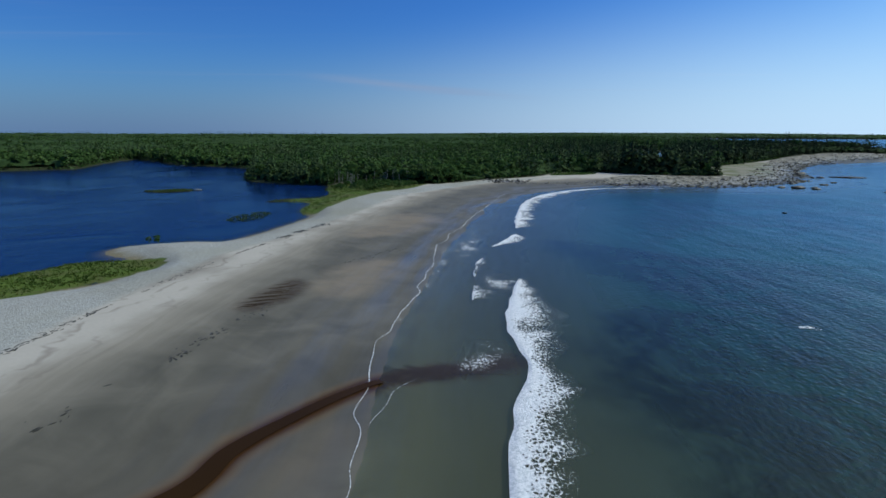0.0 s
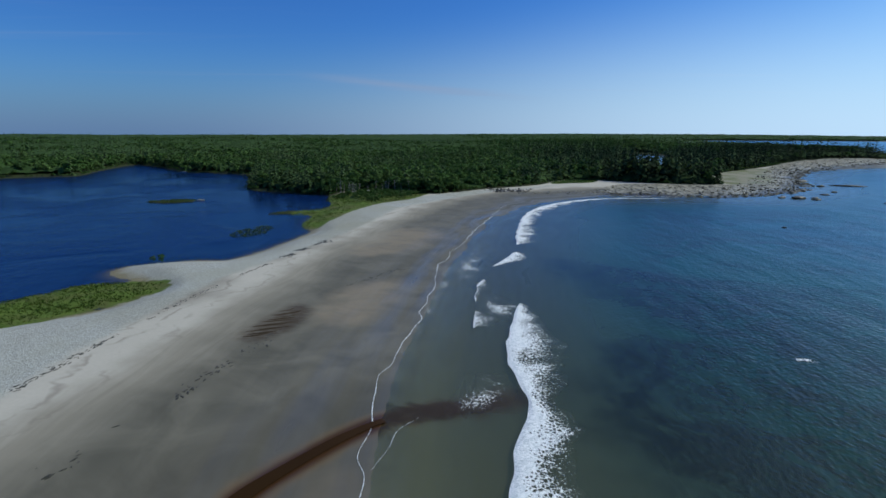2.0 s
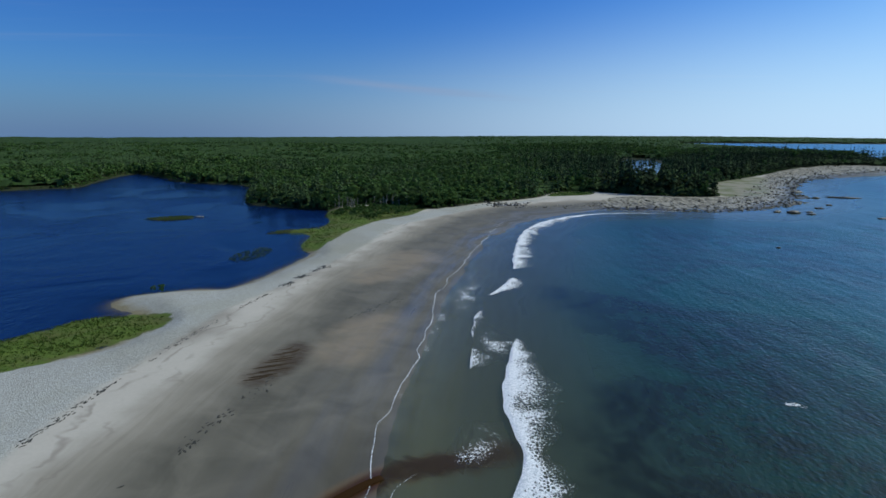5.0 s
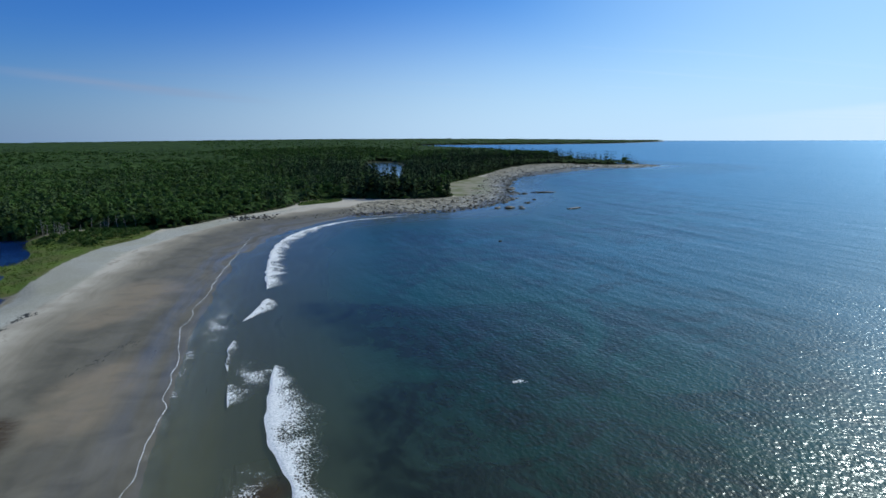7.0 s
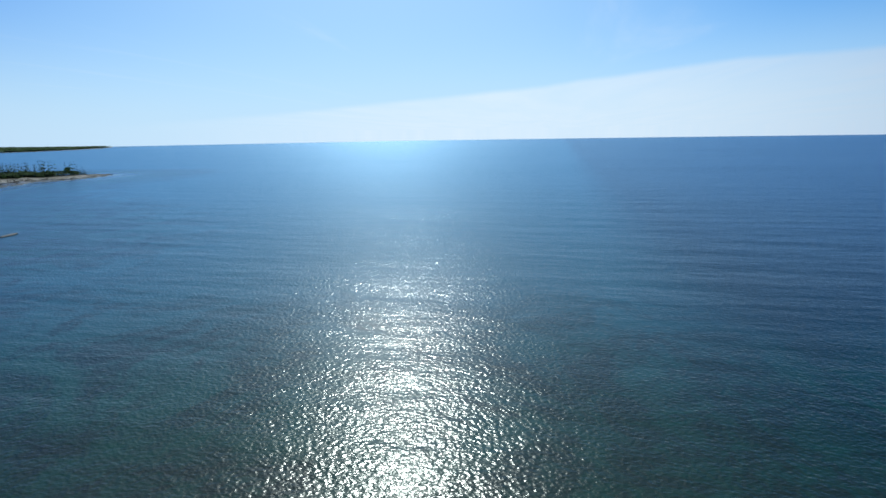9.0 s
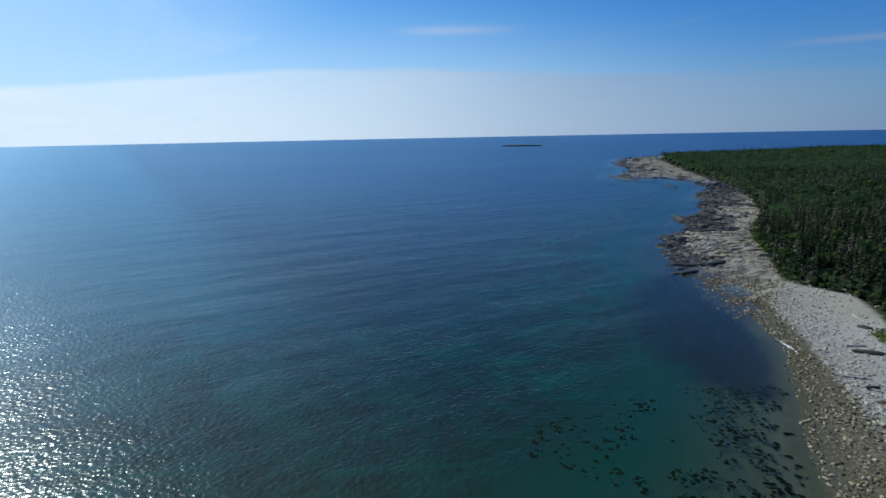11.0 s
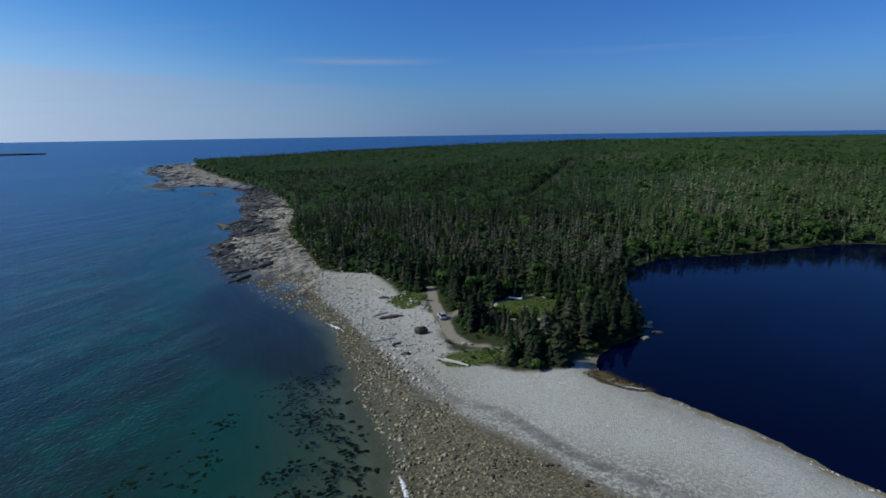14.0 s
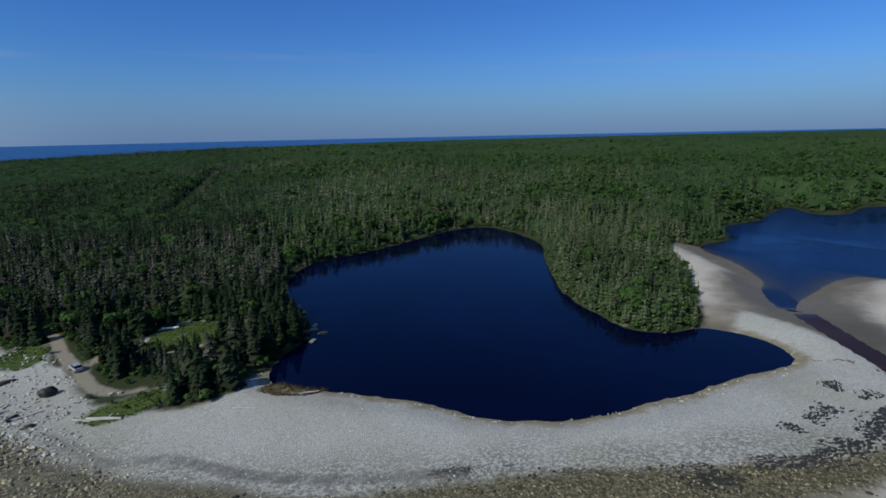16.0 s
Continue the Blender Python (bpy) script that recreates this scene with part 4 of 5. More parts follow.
def stand(r0, r1, cell, spruces, broads, which, grow=1.0, skip=None):
    x, y, d = wood_places(r0, r1, cell)
    if skip is not None:
        ok = ~skip(x, y)
        x, y, d = x[ok], y[ok], d[ok]
    leaf = leafy(x, y, d)
    t = tree_size(x, y, d, leaf) * grow
    z = height(x, y) - 0.15
    tint = rng.random(len(x)) * 0.75 + 0.18 * value(x, y, 35.0, 61)
    tint = np.where((y > 0) & ~leaf, 0.36 + 0.5 * tint, tint)
    grey = smooth(fbm(x, y, 130.0, 63, 2), 0.55, 0.7) * (y < 0)
    tint = np.where(rng.random(len(x)) < 0.6 * grey, 0.97, tint)
    lightened = ~leaf & (((y > 0) & (rng.random(len(x)) > 0.6 * smooth(x, 50, 170))) | ((y < 0) & (x < -20) & (rng.random(len(x)) < 0.85)))
    tint = np.where(leaf & (y < 0), tint * 0.45, tint)
    blight = np.exp(-((x + 38) / 34) ** 2 - ((y + 405) / 55) ** 2)
    bare = ~leaf & (y < 0) & (rng.random(len(x)) < 0.05 + 0.5 * blight + 0.35 * (x > 48) * (d < 7))
    bare &= r0 < 700
    if bare.any():
        scatter("bare_spruce" + which, BARE_SPRUCE, x[bare], y[bare], z[bare], t[bare] * 1.12, rng.uniform(0.5, 0.85, bare.sum()), GREY_TWIG, rng.random(bare.sum()),
                "grey half-dead spruces standing above the woods")
    spit = (x < -84) & (x > -200) & (y < -95) & (y > -245)
    tint = np.where(spit & ~leaf, 0.72 + 0.27 * rng.random(len(x)), tint)
    for mask, protos, mat, kind in ((~leaf & ~lightened & ~bare, spruces, SPRUCE, "spruce"), (lightened & ~bare, spruces, LIGHT_SPRUCE, "fir"), (leaf, broads, BROAD, "birch")):
        wide = rng.uniform(0.85, 1.25, mask.sum()) * (1.3 if kind == "birch" else 1.0)
        scatter(kind + which, protos, x[mask], y[mask], z[mask], t[mask], wide, mat, tint[mask],
                "dense dark green spruce woods" if kind == "spruce" else "lighter green spruce woods round the lake" if kind == "fir" else "bright green broad-leaved woods among spruces")


def near_edge(x, y):
    """The strip of wood edge beside the southern shingle, whose trees stand as single things."""
    return (y < -100) & (y > -182) & (x > -14) & (x < 75)


def single_trees():
    protos = []
    for k in range(4):
        root = new("spruce_tree")
        tv, tf = trunk_proto(0.92, 0.016)
        trunk = new("trunk", mesh_of("trunk", tv, tf, [BARK]))
        cv, cf = SPRUCE_FULL[k]
        crown = new("crown", mesh_of("crown", cv, cf, [SPRUCE], [("single", np.ones(len(cv)))], False))
        trunk.parent = crown.parent = root
        protos.append(tagged(root, "dark green spruce at the edge of the woods", "tree", "spruces at the wood edge"))
    for k in range(3):
        root = new("birch_tree")
        tv, tf = trunk_proto(0.75, 0.02)
        trunk = new("trunk", mesh_of("trunk", tv, tf, [BARK]))
        cv, cf = BROAD_FULL[k]
        crown = new("crown", mesh_of("crown", cv, cf, [BROAD], [("single", np.ones(len(cv)))], False))
        trunk.parent = crown.parent = root
        protos.append(tagged(root, "bright green broad-leaved tree at the edge of the woods", "tree", "leafy trees at the wood edge"))
    n = 1500
    x, y = rng.uniform(-14, 75, n), rng.uniform(-182, -100, n)
    d = forest_far(x, y)
    ok = (d > 0.5) & near_edge(x, y)
    x, y, d = x[ok], y[ok], d[ok]
    chosen = []
    for i in range(len(x)):
        if all((x[i] - x[j]) ** 2 + (y[i] - y[j]) ** 2 > 4.6 for j in chosen):
            chosen.append(i)
        if len(chosen) >= 520:
            break
    x, y, d = x[chosen], y[chosen], d[chosen]
    z = height(x, y)
    used = set()
    for i in range(len(x)):
        k = int(rng.integers(0, 4)) if rng.random() < 0.88 else 4 + int(rng.integers(0, 3))
        t = rng.uniform(4.5, 11.5) * (1.0 if k < 4 else 0.7)
        if 3 < x[i] < 25 and -147 < y[i] < -130:
            t *= 0.5
        m = pose(x[i], y[i], z[i] - 0.1, rng.uniform(-3, 3), rng.uniform(-3, 3), rng.uniform(0, 360))
        w = t * rng.uniform(0.9, 1.35)
        ob = protos[k] if k not in used else copy_thing(protos[k], m)
        used.add(k)
        ob.matrix_basis = m @ Matrix.Diagonal((w, w, t, 1))


single_trees()
stand(60, 330, 3.6, SPRUCE_MID, BROAD_MID, "_wood", 1.0, near_edge)
stand(330, 700, 5.2, SPRUCE_THIN, BROAD_THIN, "_wood_middle", 1.08)
stand(700, 1500, 10.2, SPRUCE_FAR, BROAD_FAR, "_wood_distant", 1.15)
stand(1500, 4700, 32.0, SPRUCE_DOT, BROAD_DOT, "_wood_horizon", 0.95)

# pale close-set conifers on the tongue between the pond and the lake
x, y = rng.uniform(-200, -84, 6500), rng.uniform(-245, -95, 6500)
d = forest_far(x, y)
ok = (d > 0.2) & (d < 26)
x, y, d = x[ok], y[ok], d[ok]
scatter("fir_wood_tongue", SPRUCE_THIN, x, y, height(x, y) - 0.15, rng.uniform(3.5, 8.5, len(x)) * (0.6 + 0.4 * smooth(d, 0, 5)), rng.uniform(1.0, 1.45, len(x)), LIGHT_SPRUCE, 0.55 + 0.44 * rng.random(len(x)), "pale olive conifers close-set beside the pond")

# the wooded tip of the northern point
x, y = rng.uniform(360, 730, 7000), rng.uniform(560, 900, 7000)
d = forest_far(x, y)
ok = (d > 0.5) & (np.hypot(x, y) > 640)
x, y, d = x[ok], y[ok], d[ok]
scatter("spruce_wood_point", SPRUCE_FAR, x, y, height(x, y) - 0.2, rng.uniform(10, 15.5, len(x)) * smooth(d, -5, 8) * np.where(x > 560, 0.6, 1.0), rng.uniform(1.2, 1.8, len(x)), SPRUCE, rng.random(len(x)) * 0.6, "dense dark spruces on the point")

# the closed canopy between the single crowns
cx, cy, cq = rings(np.concatenate([np.geomspace(150, 1300, 230), np.geomspace(1330, 4900, 60)]), 860)
c_wood = forest_far(cx, cy)
c_rise = 1.6 + np.where(cy > 0, 3.6, 2.8) * smooth(np.hypot(cx, cy), 200, 520) + 1.2 * smooth(np.hypot(cx, cy), 520, 900)
c_top = np.minimum(np.maximum(c_wood - 3, 0) * 0.5, c_rise) * (0.62 + 0.45 * value(cx, cy, 26.0, 71) + 0.55 * (value(cx, cy, 6.5, 73) - 0.4)) + rng.uniform(-0.7, 0.7, len(cx))
cz = height(cx, cy) + c_top
keep = (c_wood[cq] > 4.0).all(axis=1)
canopy = new("forest_canopy", mesh_of("forest_canopy", np.stack([cx, cy, cz], -1), cq[keep],
                                      [leaf_material("canopy_leaves", [(0.0, (0.026, 0.050, 0.020)), (0.5, (0.044, 0.080, 0.028)), (1.0, (0.072, 0.118, 0.038))])],
                                      [("tint", rng.random(len(cx)) * 0.5 + np.where(cy > 0, 0.45, 0.35 * smooth(-cx, 20, 120)))], False))
tagged(canopy, "closed green canopy of mixed woods", "forest", kind="stuff")


# ---- surf ----
def foam_band(name, points, half, crest, thick, label, cuts=26, cols=13):
    """A band of foam along a line; crest is its height, thick how closely the foam lies."""
    line = curve(points, False, cuts)
    n = len(line)
    k = np.interp(np.arange(n), np.linspace(0, n - 1, len(half)), half)
    k = k * (0.55 + 0.9 * value(line[:, 0], line[:, 1], 7.0, 91)) * np.sin(np.linspace(0.12, math.pi - 0.12, n)) ** 0.35
    line = line + (np.stack([value(line[:, 0], line[:, 1], 5.0, 92), value(line[:, 0], line[:, 1], 5.0, 93)], -1) - 0.5) * 1.6
    u = np.linspace(-1, 1, cols)
    t = np.gradient(line, axis=0)
    t /= np.hypot(t[:, 0], t[:, 1])[:, None] + 1e-9
    side = np.stack([t[:, 1], -t[:, 0]], -1)
    p = line[:, None, :] + side[:, None, :] * (u[None, :, None] * k[:, None, None])
    floor = np.maximum(height(p[..., 0], p[..., 1]), 0.0)
    hump = np.exp(-(u / 0.5) ** 2)
    z = floor + 0.04 + crest * hump[None, :] * (0.35 + 0.6 * value(p[..., 0], p[..., 1], 3.0, 94) + 0.9 * value(p[..., 0], p[..., 1], 0.9, 96)) + 0.22 * crest * value(p[..., 0], p[..., 1], 0.7, 97)
    fade = 1 - np.abs(u) ** 2
    th = thick * fade[None, :] * (0.6 + 0.7 * value(p[..., 0], p[..., 1], 6.0, 95))
    v = np.concatenate([p, z[..., None]], -1).reshape(-1, 3)
    i, j = np.meshgrid(np.arange(n - 1), np.arange(cols - 1), indexing="ij")
    q = np.stack([i * cols + j, i * cols + j + 1, (i + 1) * cols + j + 1, (i + 1) * cols + j], -1).reshape(-1, 4)
    return tagged(new(name, mesh_of(name, v, q, [FOAM], [("thick", th.ravel())])), label, "surf", kind="stuff")


def foam_sheet(name, front, back, crest, thick, label, cuts=26, cols=18, loose=False):
    """Foam between the front of a wave and the ragged edge of its wake."""
    a, b = curve(front, False, cuts), curve(back, False, cuts)
    n = len(a)
    a = a + (np.stack([value(a[:, 0], a[:, 1], 4.0, 92), value(a[:, 0], a[:, 1], 4.0, 93)], -1) - 0.5) * 0.9
    u = np.linspace(0, 1, cols) ** 1.25
    grow = 0.75 + 0.55 * value(b[:, 0], b[:, 1], 3.2, 91) + 0.25 * value(b[:, 0], b[:, 1], 1.1, 98)
    p = a[:, None, :] + (b - a)[:, None, :] * (u[None, :, None] * grow[:, None, None])
    ends = np.clip(np.sin(np.linspace(0.03, math.pi - 0.03, n)) * 4, 0, 1)
    floor = np.maximum(height(p[..., 0], p[..., 1]), 0.0)
    hump = np.clip(u * 9, 0, 1) * np.exp(-(u / 0.38) ** 2)
    z = floor + 0.04 + crest * ends[:, None] * hump[None, :] * (0.4 + 0.6 * value(p[..., 0], p[..., 1], 2.4, 94) + 0.7 * value(p[..., 0], p[..., 1], 0.8, 96)) + 0.2 * crest * value(p[..., 0], p[..., 1], 0.6, 97)
    if loose:
        th = thick * (1.6 * np.sin(np.linspace(0, math.pi, n))[:, None] ** 0.7 * np.sin(np.clip(u, 0, 1) * math.pi)[None, :] ** 0.7 * (0.3 + 1.2 * value(p[..., 0], p[..., 1], 3.0, 95)) - 0.9)
    else:
        th = thick * (0.35 + 0.65 * ends[:, None]) * ((1 - u[None, :]) ** 0.9 * (0.45 + 0.9 * value(p[..., 0], p[..., 1], 3.0, 95)) + 0.5 * np.exp(-(u[None, :] / 0.16) ** 2)) - 0.06
    v = np.concatenate([p, z[..., None]], -1).reshape(-1, 3)
    i, j = np.meshgrid(np.arange(n - 1), np.arange(cols - 1), indexing="ij")
    q = np.stack([i * cols + j, i * cols + j + 1, (i + 1) * cols + j + 1, (i + 1) * cols + j], -1).reshape(-1, 4)
    return tagged(new(name, mesh_of(name, v, q, [FOAM], [("thick", th.ravel())])), label, "surf", kind="stuff")


foam_sheet("breaker", [(16.2, 111), (12.9, 100.4), (10.6, 87.0), (10.5, 76.5), (11.1, 68.9), (10.9, 63.8), (8.8, 58.2), (7.2, 51.3), (6.3, 44), (6.0, 36)],
           [(17.0, 110.5), (17.7, 99.9), (18.8, 86.0), (17.4, 76.6), (14.9, 68.9), (15.2, 63.9), (15.9, 59.1), (13.2, 51.4), (12.0, 44), (10.5, 36)], 0.13, 1.05, "white breaking wave in the shallows")
foam_sheet("breaker", [(23.2, 173), (26.6, 198), (34.0, 234.0), (43.4, 259.6), (57.2, 280.2), (77.6, 297.3), (98, 304), (126, 305)],
           [(31.5, 177.9), (32.4, 195.6), (38.6, 226.8), (47.5, 250.8), (61.6, 274.2), (78.8, 293.6), (98, 302), (126, 304)], 0.20, 1.15, "white breaking wave along the head of the bay")
foam_sheet("breaker", [(13.0, 143.0), (16.4, 150.6), (19.7, 158.3), (21.8, 162.0)], [(14.6, 144.3), (19.4, 149.4), (22.8, 152.8), (24.4, 157.7)], 0.16, 1.15, "small white breaking wave between two longer ones")
foam_sheet("breaker", [(6.4, 112.1), (7.2, 120.2), (8.4, 126.0), (9.8, 129.9)], [(7.2, 112.9), (8.2, 118.1), (9.5, 123.3), (10.3, 129.0)], 0.06, 0.62, "small white curl of a spent wave")
foam_sheet("breaker", [(5.1, 95.8), (5.4, 100.2), (6.1, 105.7)], [(8.4, 96.7), (10.3, 99.7), (7.8, 104.4)], 0.06, 0.5, "small white curl of a spent wave")
foam_sheet("loose_foam", [(6.0, 106), (7.0, 113.0), (8.5, 121)], [(11.0, 100.0), (15.0, 105.2), (14.5, 113)], 0.02, 0.36, "thin lacy foam on shallow water", loose=True)
foam_sheet("loose_foam", [(-0.5, 64.1), (1.0, 67.9), (3.6, 76.5)], [(8.4, 64.3), (9.4, 68.8), (8.0, 76.2)], 0.02, 0.34, "thin lacy foam on shallow water", loose=True)
foam_sheet("loose_foam", [(0.0, 128), (3.0, 150), (8.5, 176)], [(6.5, 122), (10.5, 142), (13.0, 166)], 0.02, 0.34, "thin lacy foam on shallow water", loose=True)
SWASH = [(-11, 25), (-8.3, 40), (-8.3, 46), (-8.5, 51), (-9.1, 55), (-9.0, 63), (-9.2, 68), (-9.0, 76), (-7.8, 84), (-5.5, 94), (-4.6, 105), (-3, 119), (-2, 131), (-0.3, 149), (6.2, 177), (12.8, 205), (21.6, 240), (30, 268)]
foam_band("swash_foam", SWASH, [0.12, 0.07, 0.10, 0.08, 0.13, 0.17, 0.14], 0.02, 1.05, "thin white edge of spent waves on sand", cols=3)
foam_sheet("swash_foam", [(-9.0, 76), (-7.9, 84), (-5.6, 94), (-4.5, 105), (-2.8, 119), (-1.7, 131), (0, 149), (6.4, 177)], [(-8.4, 76), (-6.7, 84), (-4.0, 93), (-2.4, 104), (-0.2, 118), (1.4, 130), (2.8, 147), (8.6, 174)], 0.02, 0.30, "film of foam behind the edge of a spent wave", loose=True)
foam_band("swash_foam", [(-7.6, 52), (-6.4, 56), (-4.8, 60), (-3.0, 63)], [0.05, 0.09, 0.05], 0.02, 0.7, "thin curved line of foam on wet sand", cols=3)
foam_band("swash_foam", [(100, 314.5), (112, 314), (126, 313), (140, 312.5)], [0.5, 0.8, 0.5], 0.1, 0.8, "thin white surf along stones", cols=3)
foam_band("rock_splash", [(56.5, 82.4), (58, 82.2), (59.5, 81.4)], [0.4, 1.0, 0.3], 0.12, 0.6, "white water breaking on a sunken rock")
foam_band("swash_foam", [(61, -131), (64, -133.5), (68, -136)], [0.3, 0.7, 0.3], 0.08, 0.6, "small white surf at the cobbles")
foam_band("swash_foam", [(28, -72), (27, -78), (30, -84), (36, -91), (43, -101), (50, -112)], [0.15, 0.25, 0.12, 0.25], 0.02, 0.15, "small white surf at the cobbles", cols=3)
foam_band("swash_foam", [(23, -66), (25, -71), (27, -74)], [0.3, 0.7, 0.3], 0.08, 0.6, "small white surf at the cobbles")

# ---- stones ----
def rock_proto(seed, flat=0.6, rough=0.28, sub=1):
    """A worn stone about 1 across, with uneven faces."""
    bm = bmesh.new()
    bmesh.ops.create_icosphere(bm, subdivisions=sub, radius=0.5)
    r = random.Random(seed)
    lean = Vector((r.uniform(0.75, 1.3), r.uniform(0.6, 1.0), flat * r.uniform(0.8, 1.2)))
    off = Vector((seed * 3.1, seed * 1.7, 0))
    for v in bm.verts:
        k = 1 + rough * noise.noise(v.co * 3.0 + off) + r.uniform(-rough, rough) * 0.45
        v.co = Vector((v.co.x * lean.x * k, v.co.y * lean.y * k, v.co.z * lean.z * k))
    bmesh.ops.triangulate(bm, faces=bm.faces[:])
    vs = np.array([v.co[:] for v in bm.verts])
    bm.verts.index_update()
    fs = np.array([[v.index for v in f.verts] for f in bm.faces])
    bm.free()
    return vs, fs


def slab_proto(seed):
    """A long block of bedded rock with a slanting top."""
    r = np.random.default_rng(seed)
    v = []
    for z, grow in ((-0.5, 1.1), (0.1, 1.0), (0.45, 0.72)):
        for a in np.linspace(0, 6.283, 7, endpoint=False):
            v.append((math.cos(a) * grow * r.uniform(0.75, 1.1), math.sin(a) * 0.34 * grow * r.uniform(0.7, 1.1), z * r.uniform(0.8, 1.1)))
    v.append((r.uniform(-0.2, 0.2), 0, 0.5))
    f = []
    for k in range(2):
        for i in range(7):
            j = (i + 1) % 7
            a, b, c, d = k * 7 + i, k * 7 + j, (k + 1) * 7 + j, (k + 1) * 7 + i
            f += [(a, b, c), (a, c, d)]
    f += [(14 + i, 14 + (i + 1) % 7, 21) for i in range(7)]
    return np.array(v), np.array(f)


STONES = [rock_proto(k, 0.62, 0.30) for k in range(6)]
PEBBLES = [rock_proto(20 + k, 0.6, 0.34, 1) for k in range(3)]
SLABS = [slab_proto(40 + k) for k in range(6)]


def strewn(name, protos, x, y, size, mat, label, spin=None, sink=0.18, tall=0.8, category="stones", z=None):
    """Many stones lying on the ground, in one mesh."""
    V, F, base = [], [], 0
    z = ground_at(x, y) if z is None else np.full(len(x), z)
    which = rng.integers(0, len(protos), len(x))
    turn = rng.uniform(0, 6.283, len(x)) if spin is None else spin
    high = size * tall * rng.uniform(0.6, 1.25, len(x))
    for k, (pv, pf) in enumerate(protos):
        ids = np.where(which == k)[0]
        c, s = np.cos(turn[ids])[:, None], np.sin(turn[ids])[:, None]
        px, py = pv[None, :, 0] * size[ids][:, None], pv[None, :, 1] * size[ids][:, None]
        V.append(np.stack([px * c - py * s + x[ids][:, None], px * s + py * c + y[ids][:, None],
                           pv[None, :, 2] * high[ids][:, None] + (z + high * sink)[ids][:, None]], -1).reshape(-1, 3))
        F.append((pf[None] + (np.arange(len(ids)) * len(pv))[:, None, None]).reshape(-1, 3) + base)
        base += len(ids) * len(pv)
    return tagged(new(name, mesh_of(name, np.concatenate(V), np.concatenate(F), [mat], (), False)), label, category, kind="stuff")


def ground_at(x, y):
    ds = sea_far(x, y)
    z = height(x, y, ds)
    rk = np.minimum(line_far(x, y, LEDGE_LINE, True), line_far(x, y, ROCK_LINE, True))
    return z + smooth(-rk, -2, 6) * (fbm(x, y, 14.0, 31, 3) - 0.42) * 2.6 * smooth(ds, -6, 8)


def inside(line, n, lo=-0.1, box=None):
    """Chance places within a line."""
    a, b = line.min(axis=0), line.max(axis=0)
    x, y = rng.uniform(a[0], b[0], n), rng.uniform(a[1], b[1], n)
    ok = line_far(x, y, line, True) < lo
    return x[ok], y[ok]


# cobbles between the tide marks, and the paler stones above them
x, y = inside(COBBLE_LINE, 42000, 1.0)
ok = value(x, y, 6.0, 101) + rng.uniform(-0.3, 0.3, len(x)) > 0.42
ok &= sea_far(x, y) > -0.5
x, y = x[ok], y[ok]
strewn("tan_cobbles", PEBBLES, x, y, (rng.uniform(0.2, 0.85, len(x)) ** 1.6 + 0.12) * (0.55 + 0.45 * smooth(x, 0, 35)), TAN_STONE, "tan and brown cobbles bared by the tide")
ok = rng.random(len(x)) < 0.2
strewn("dark_cobbles", PEBBLES, x[ok] + 0.5, y[ok], rng.uniform(0.25, 0.9, ok.sum()), DARK_STONE, "dark wet cobbles among tan ones")
x, y = inside(GRAVEL_S_LINE, 34000, 0.5)
far = line_far(x, y, COBBLE_LINE, True)
ok = rng.random(len(x)) < np.where(x > 30, 0.75, 0.05) * np.exp(-np.maximum(far, 0) / 16) + 0.006 + 0.5 * np.exp(-((far - 2.0) / 3.0) ** 2)
x, y = x[ok], y[ok]
strewn("pale_cobbles", PEBBLES, x, y, (rng.uniform(0.2, 0.85, len(x)) ** 1.2 + 0.12) * (0.4 + 0.6 * smooth(x, 5, 40)), PALE_STONE, "pale grey cobbles at the top of the beach")
x, y = inside(GRAVEL_S_LINE, 60000, 0.5)
l = line_far(x, y, POND_LINE, True)
ok = (l > 0.1) & (l < 4.0) & (rng.random(len(x)) < 0.5 * np.exp(-l / 1.3))
strewn("rim_stones", PEBBLES, x[ok], y[ok], rng.uniform(0.2, 0.6, ok.sum()), PALE_STONE, "small pale stones round the pond")
x, y = inside(ROCK_LINE, 60000, 0.0)
d = sea_far(x, y)
ok = (rng.random(len(x)) < np.exp(-np.maximum(d, 0) / 22.0) * 0.8 + 0.02) & (d > -3)
x, y = x[ok], y[ok]
strewn("shore_boulders", PEBBLES, x, y, rng.uniform(0.35, 1.4, len(x)), TAN_STONE, "grey-brown boulders heaped along the rocky point")
ok = rng.random(len(x)) < 0.45 * np.exp(-np.maximum(sea_far(x, y), 0) / 14.0) + 0.12
strewn("dark_boulders", PEBBLES, x[ok], y[ok] + 1.0, rng.uniform(0.7, 2.4, ok.sum()), DARK_STONE, "dark weedy boulders at the waterline")
x, y = inside(LEDGE_LINE, 16000, 1.0)
more = rng.uniform(80, 330, 26000), rng.uniform(-480, -140, 26000)
near = line_far(*more, LEDGE_LINE, True) < 1.0
x, y = np.concatenate([x, more[0][near]]), np.concatenate([y, more[1][near]])
d = sea_far(x, y)
ok = (d > -6) & (rng.random(len(x)) < 0.7)
x, y, d = x[ok], y[ok], d[ok]
low = d < 7 + 22 * (value(x, y, 18.0, 103) - 0.5) + 8 * smooth(-y, 230, 340) + 24 * smooth(-y, 350, 480)
spin = radians(28) + rng.normal(0, 0.55, len(x)) + (value(x, y, 25.0, 105) - 0.5) * 1.6
near = (x < 150) & (rng.random(len(x)) < smooth(150 - x, 0, 40))
strewn("tan_cobbles", PEBBLES, x[near], y[near], rng.uniform(0.4, 1.2, near.sum()) ** 1.3, TAN_STONE, "tan and brown cobbles below the rock ledges")
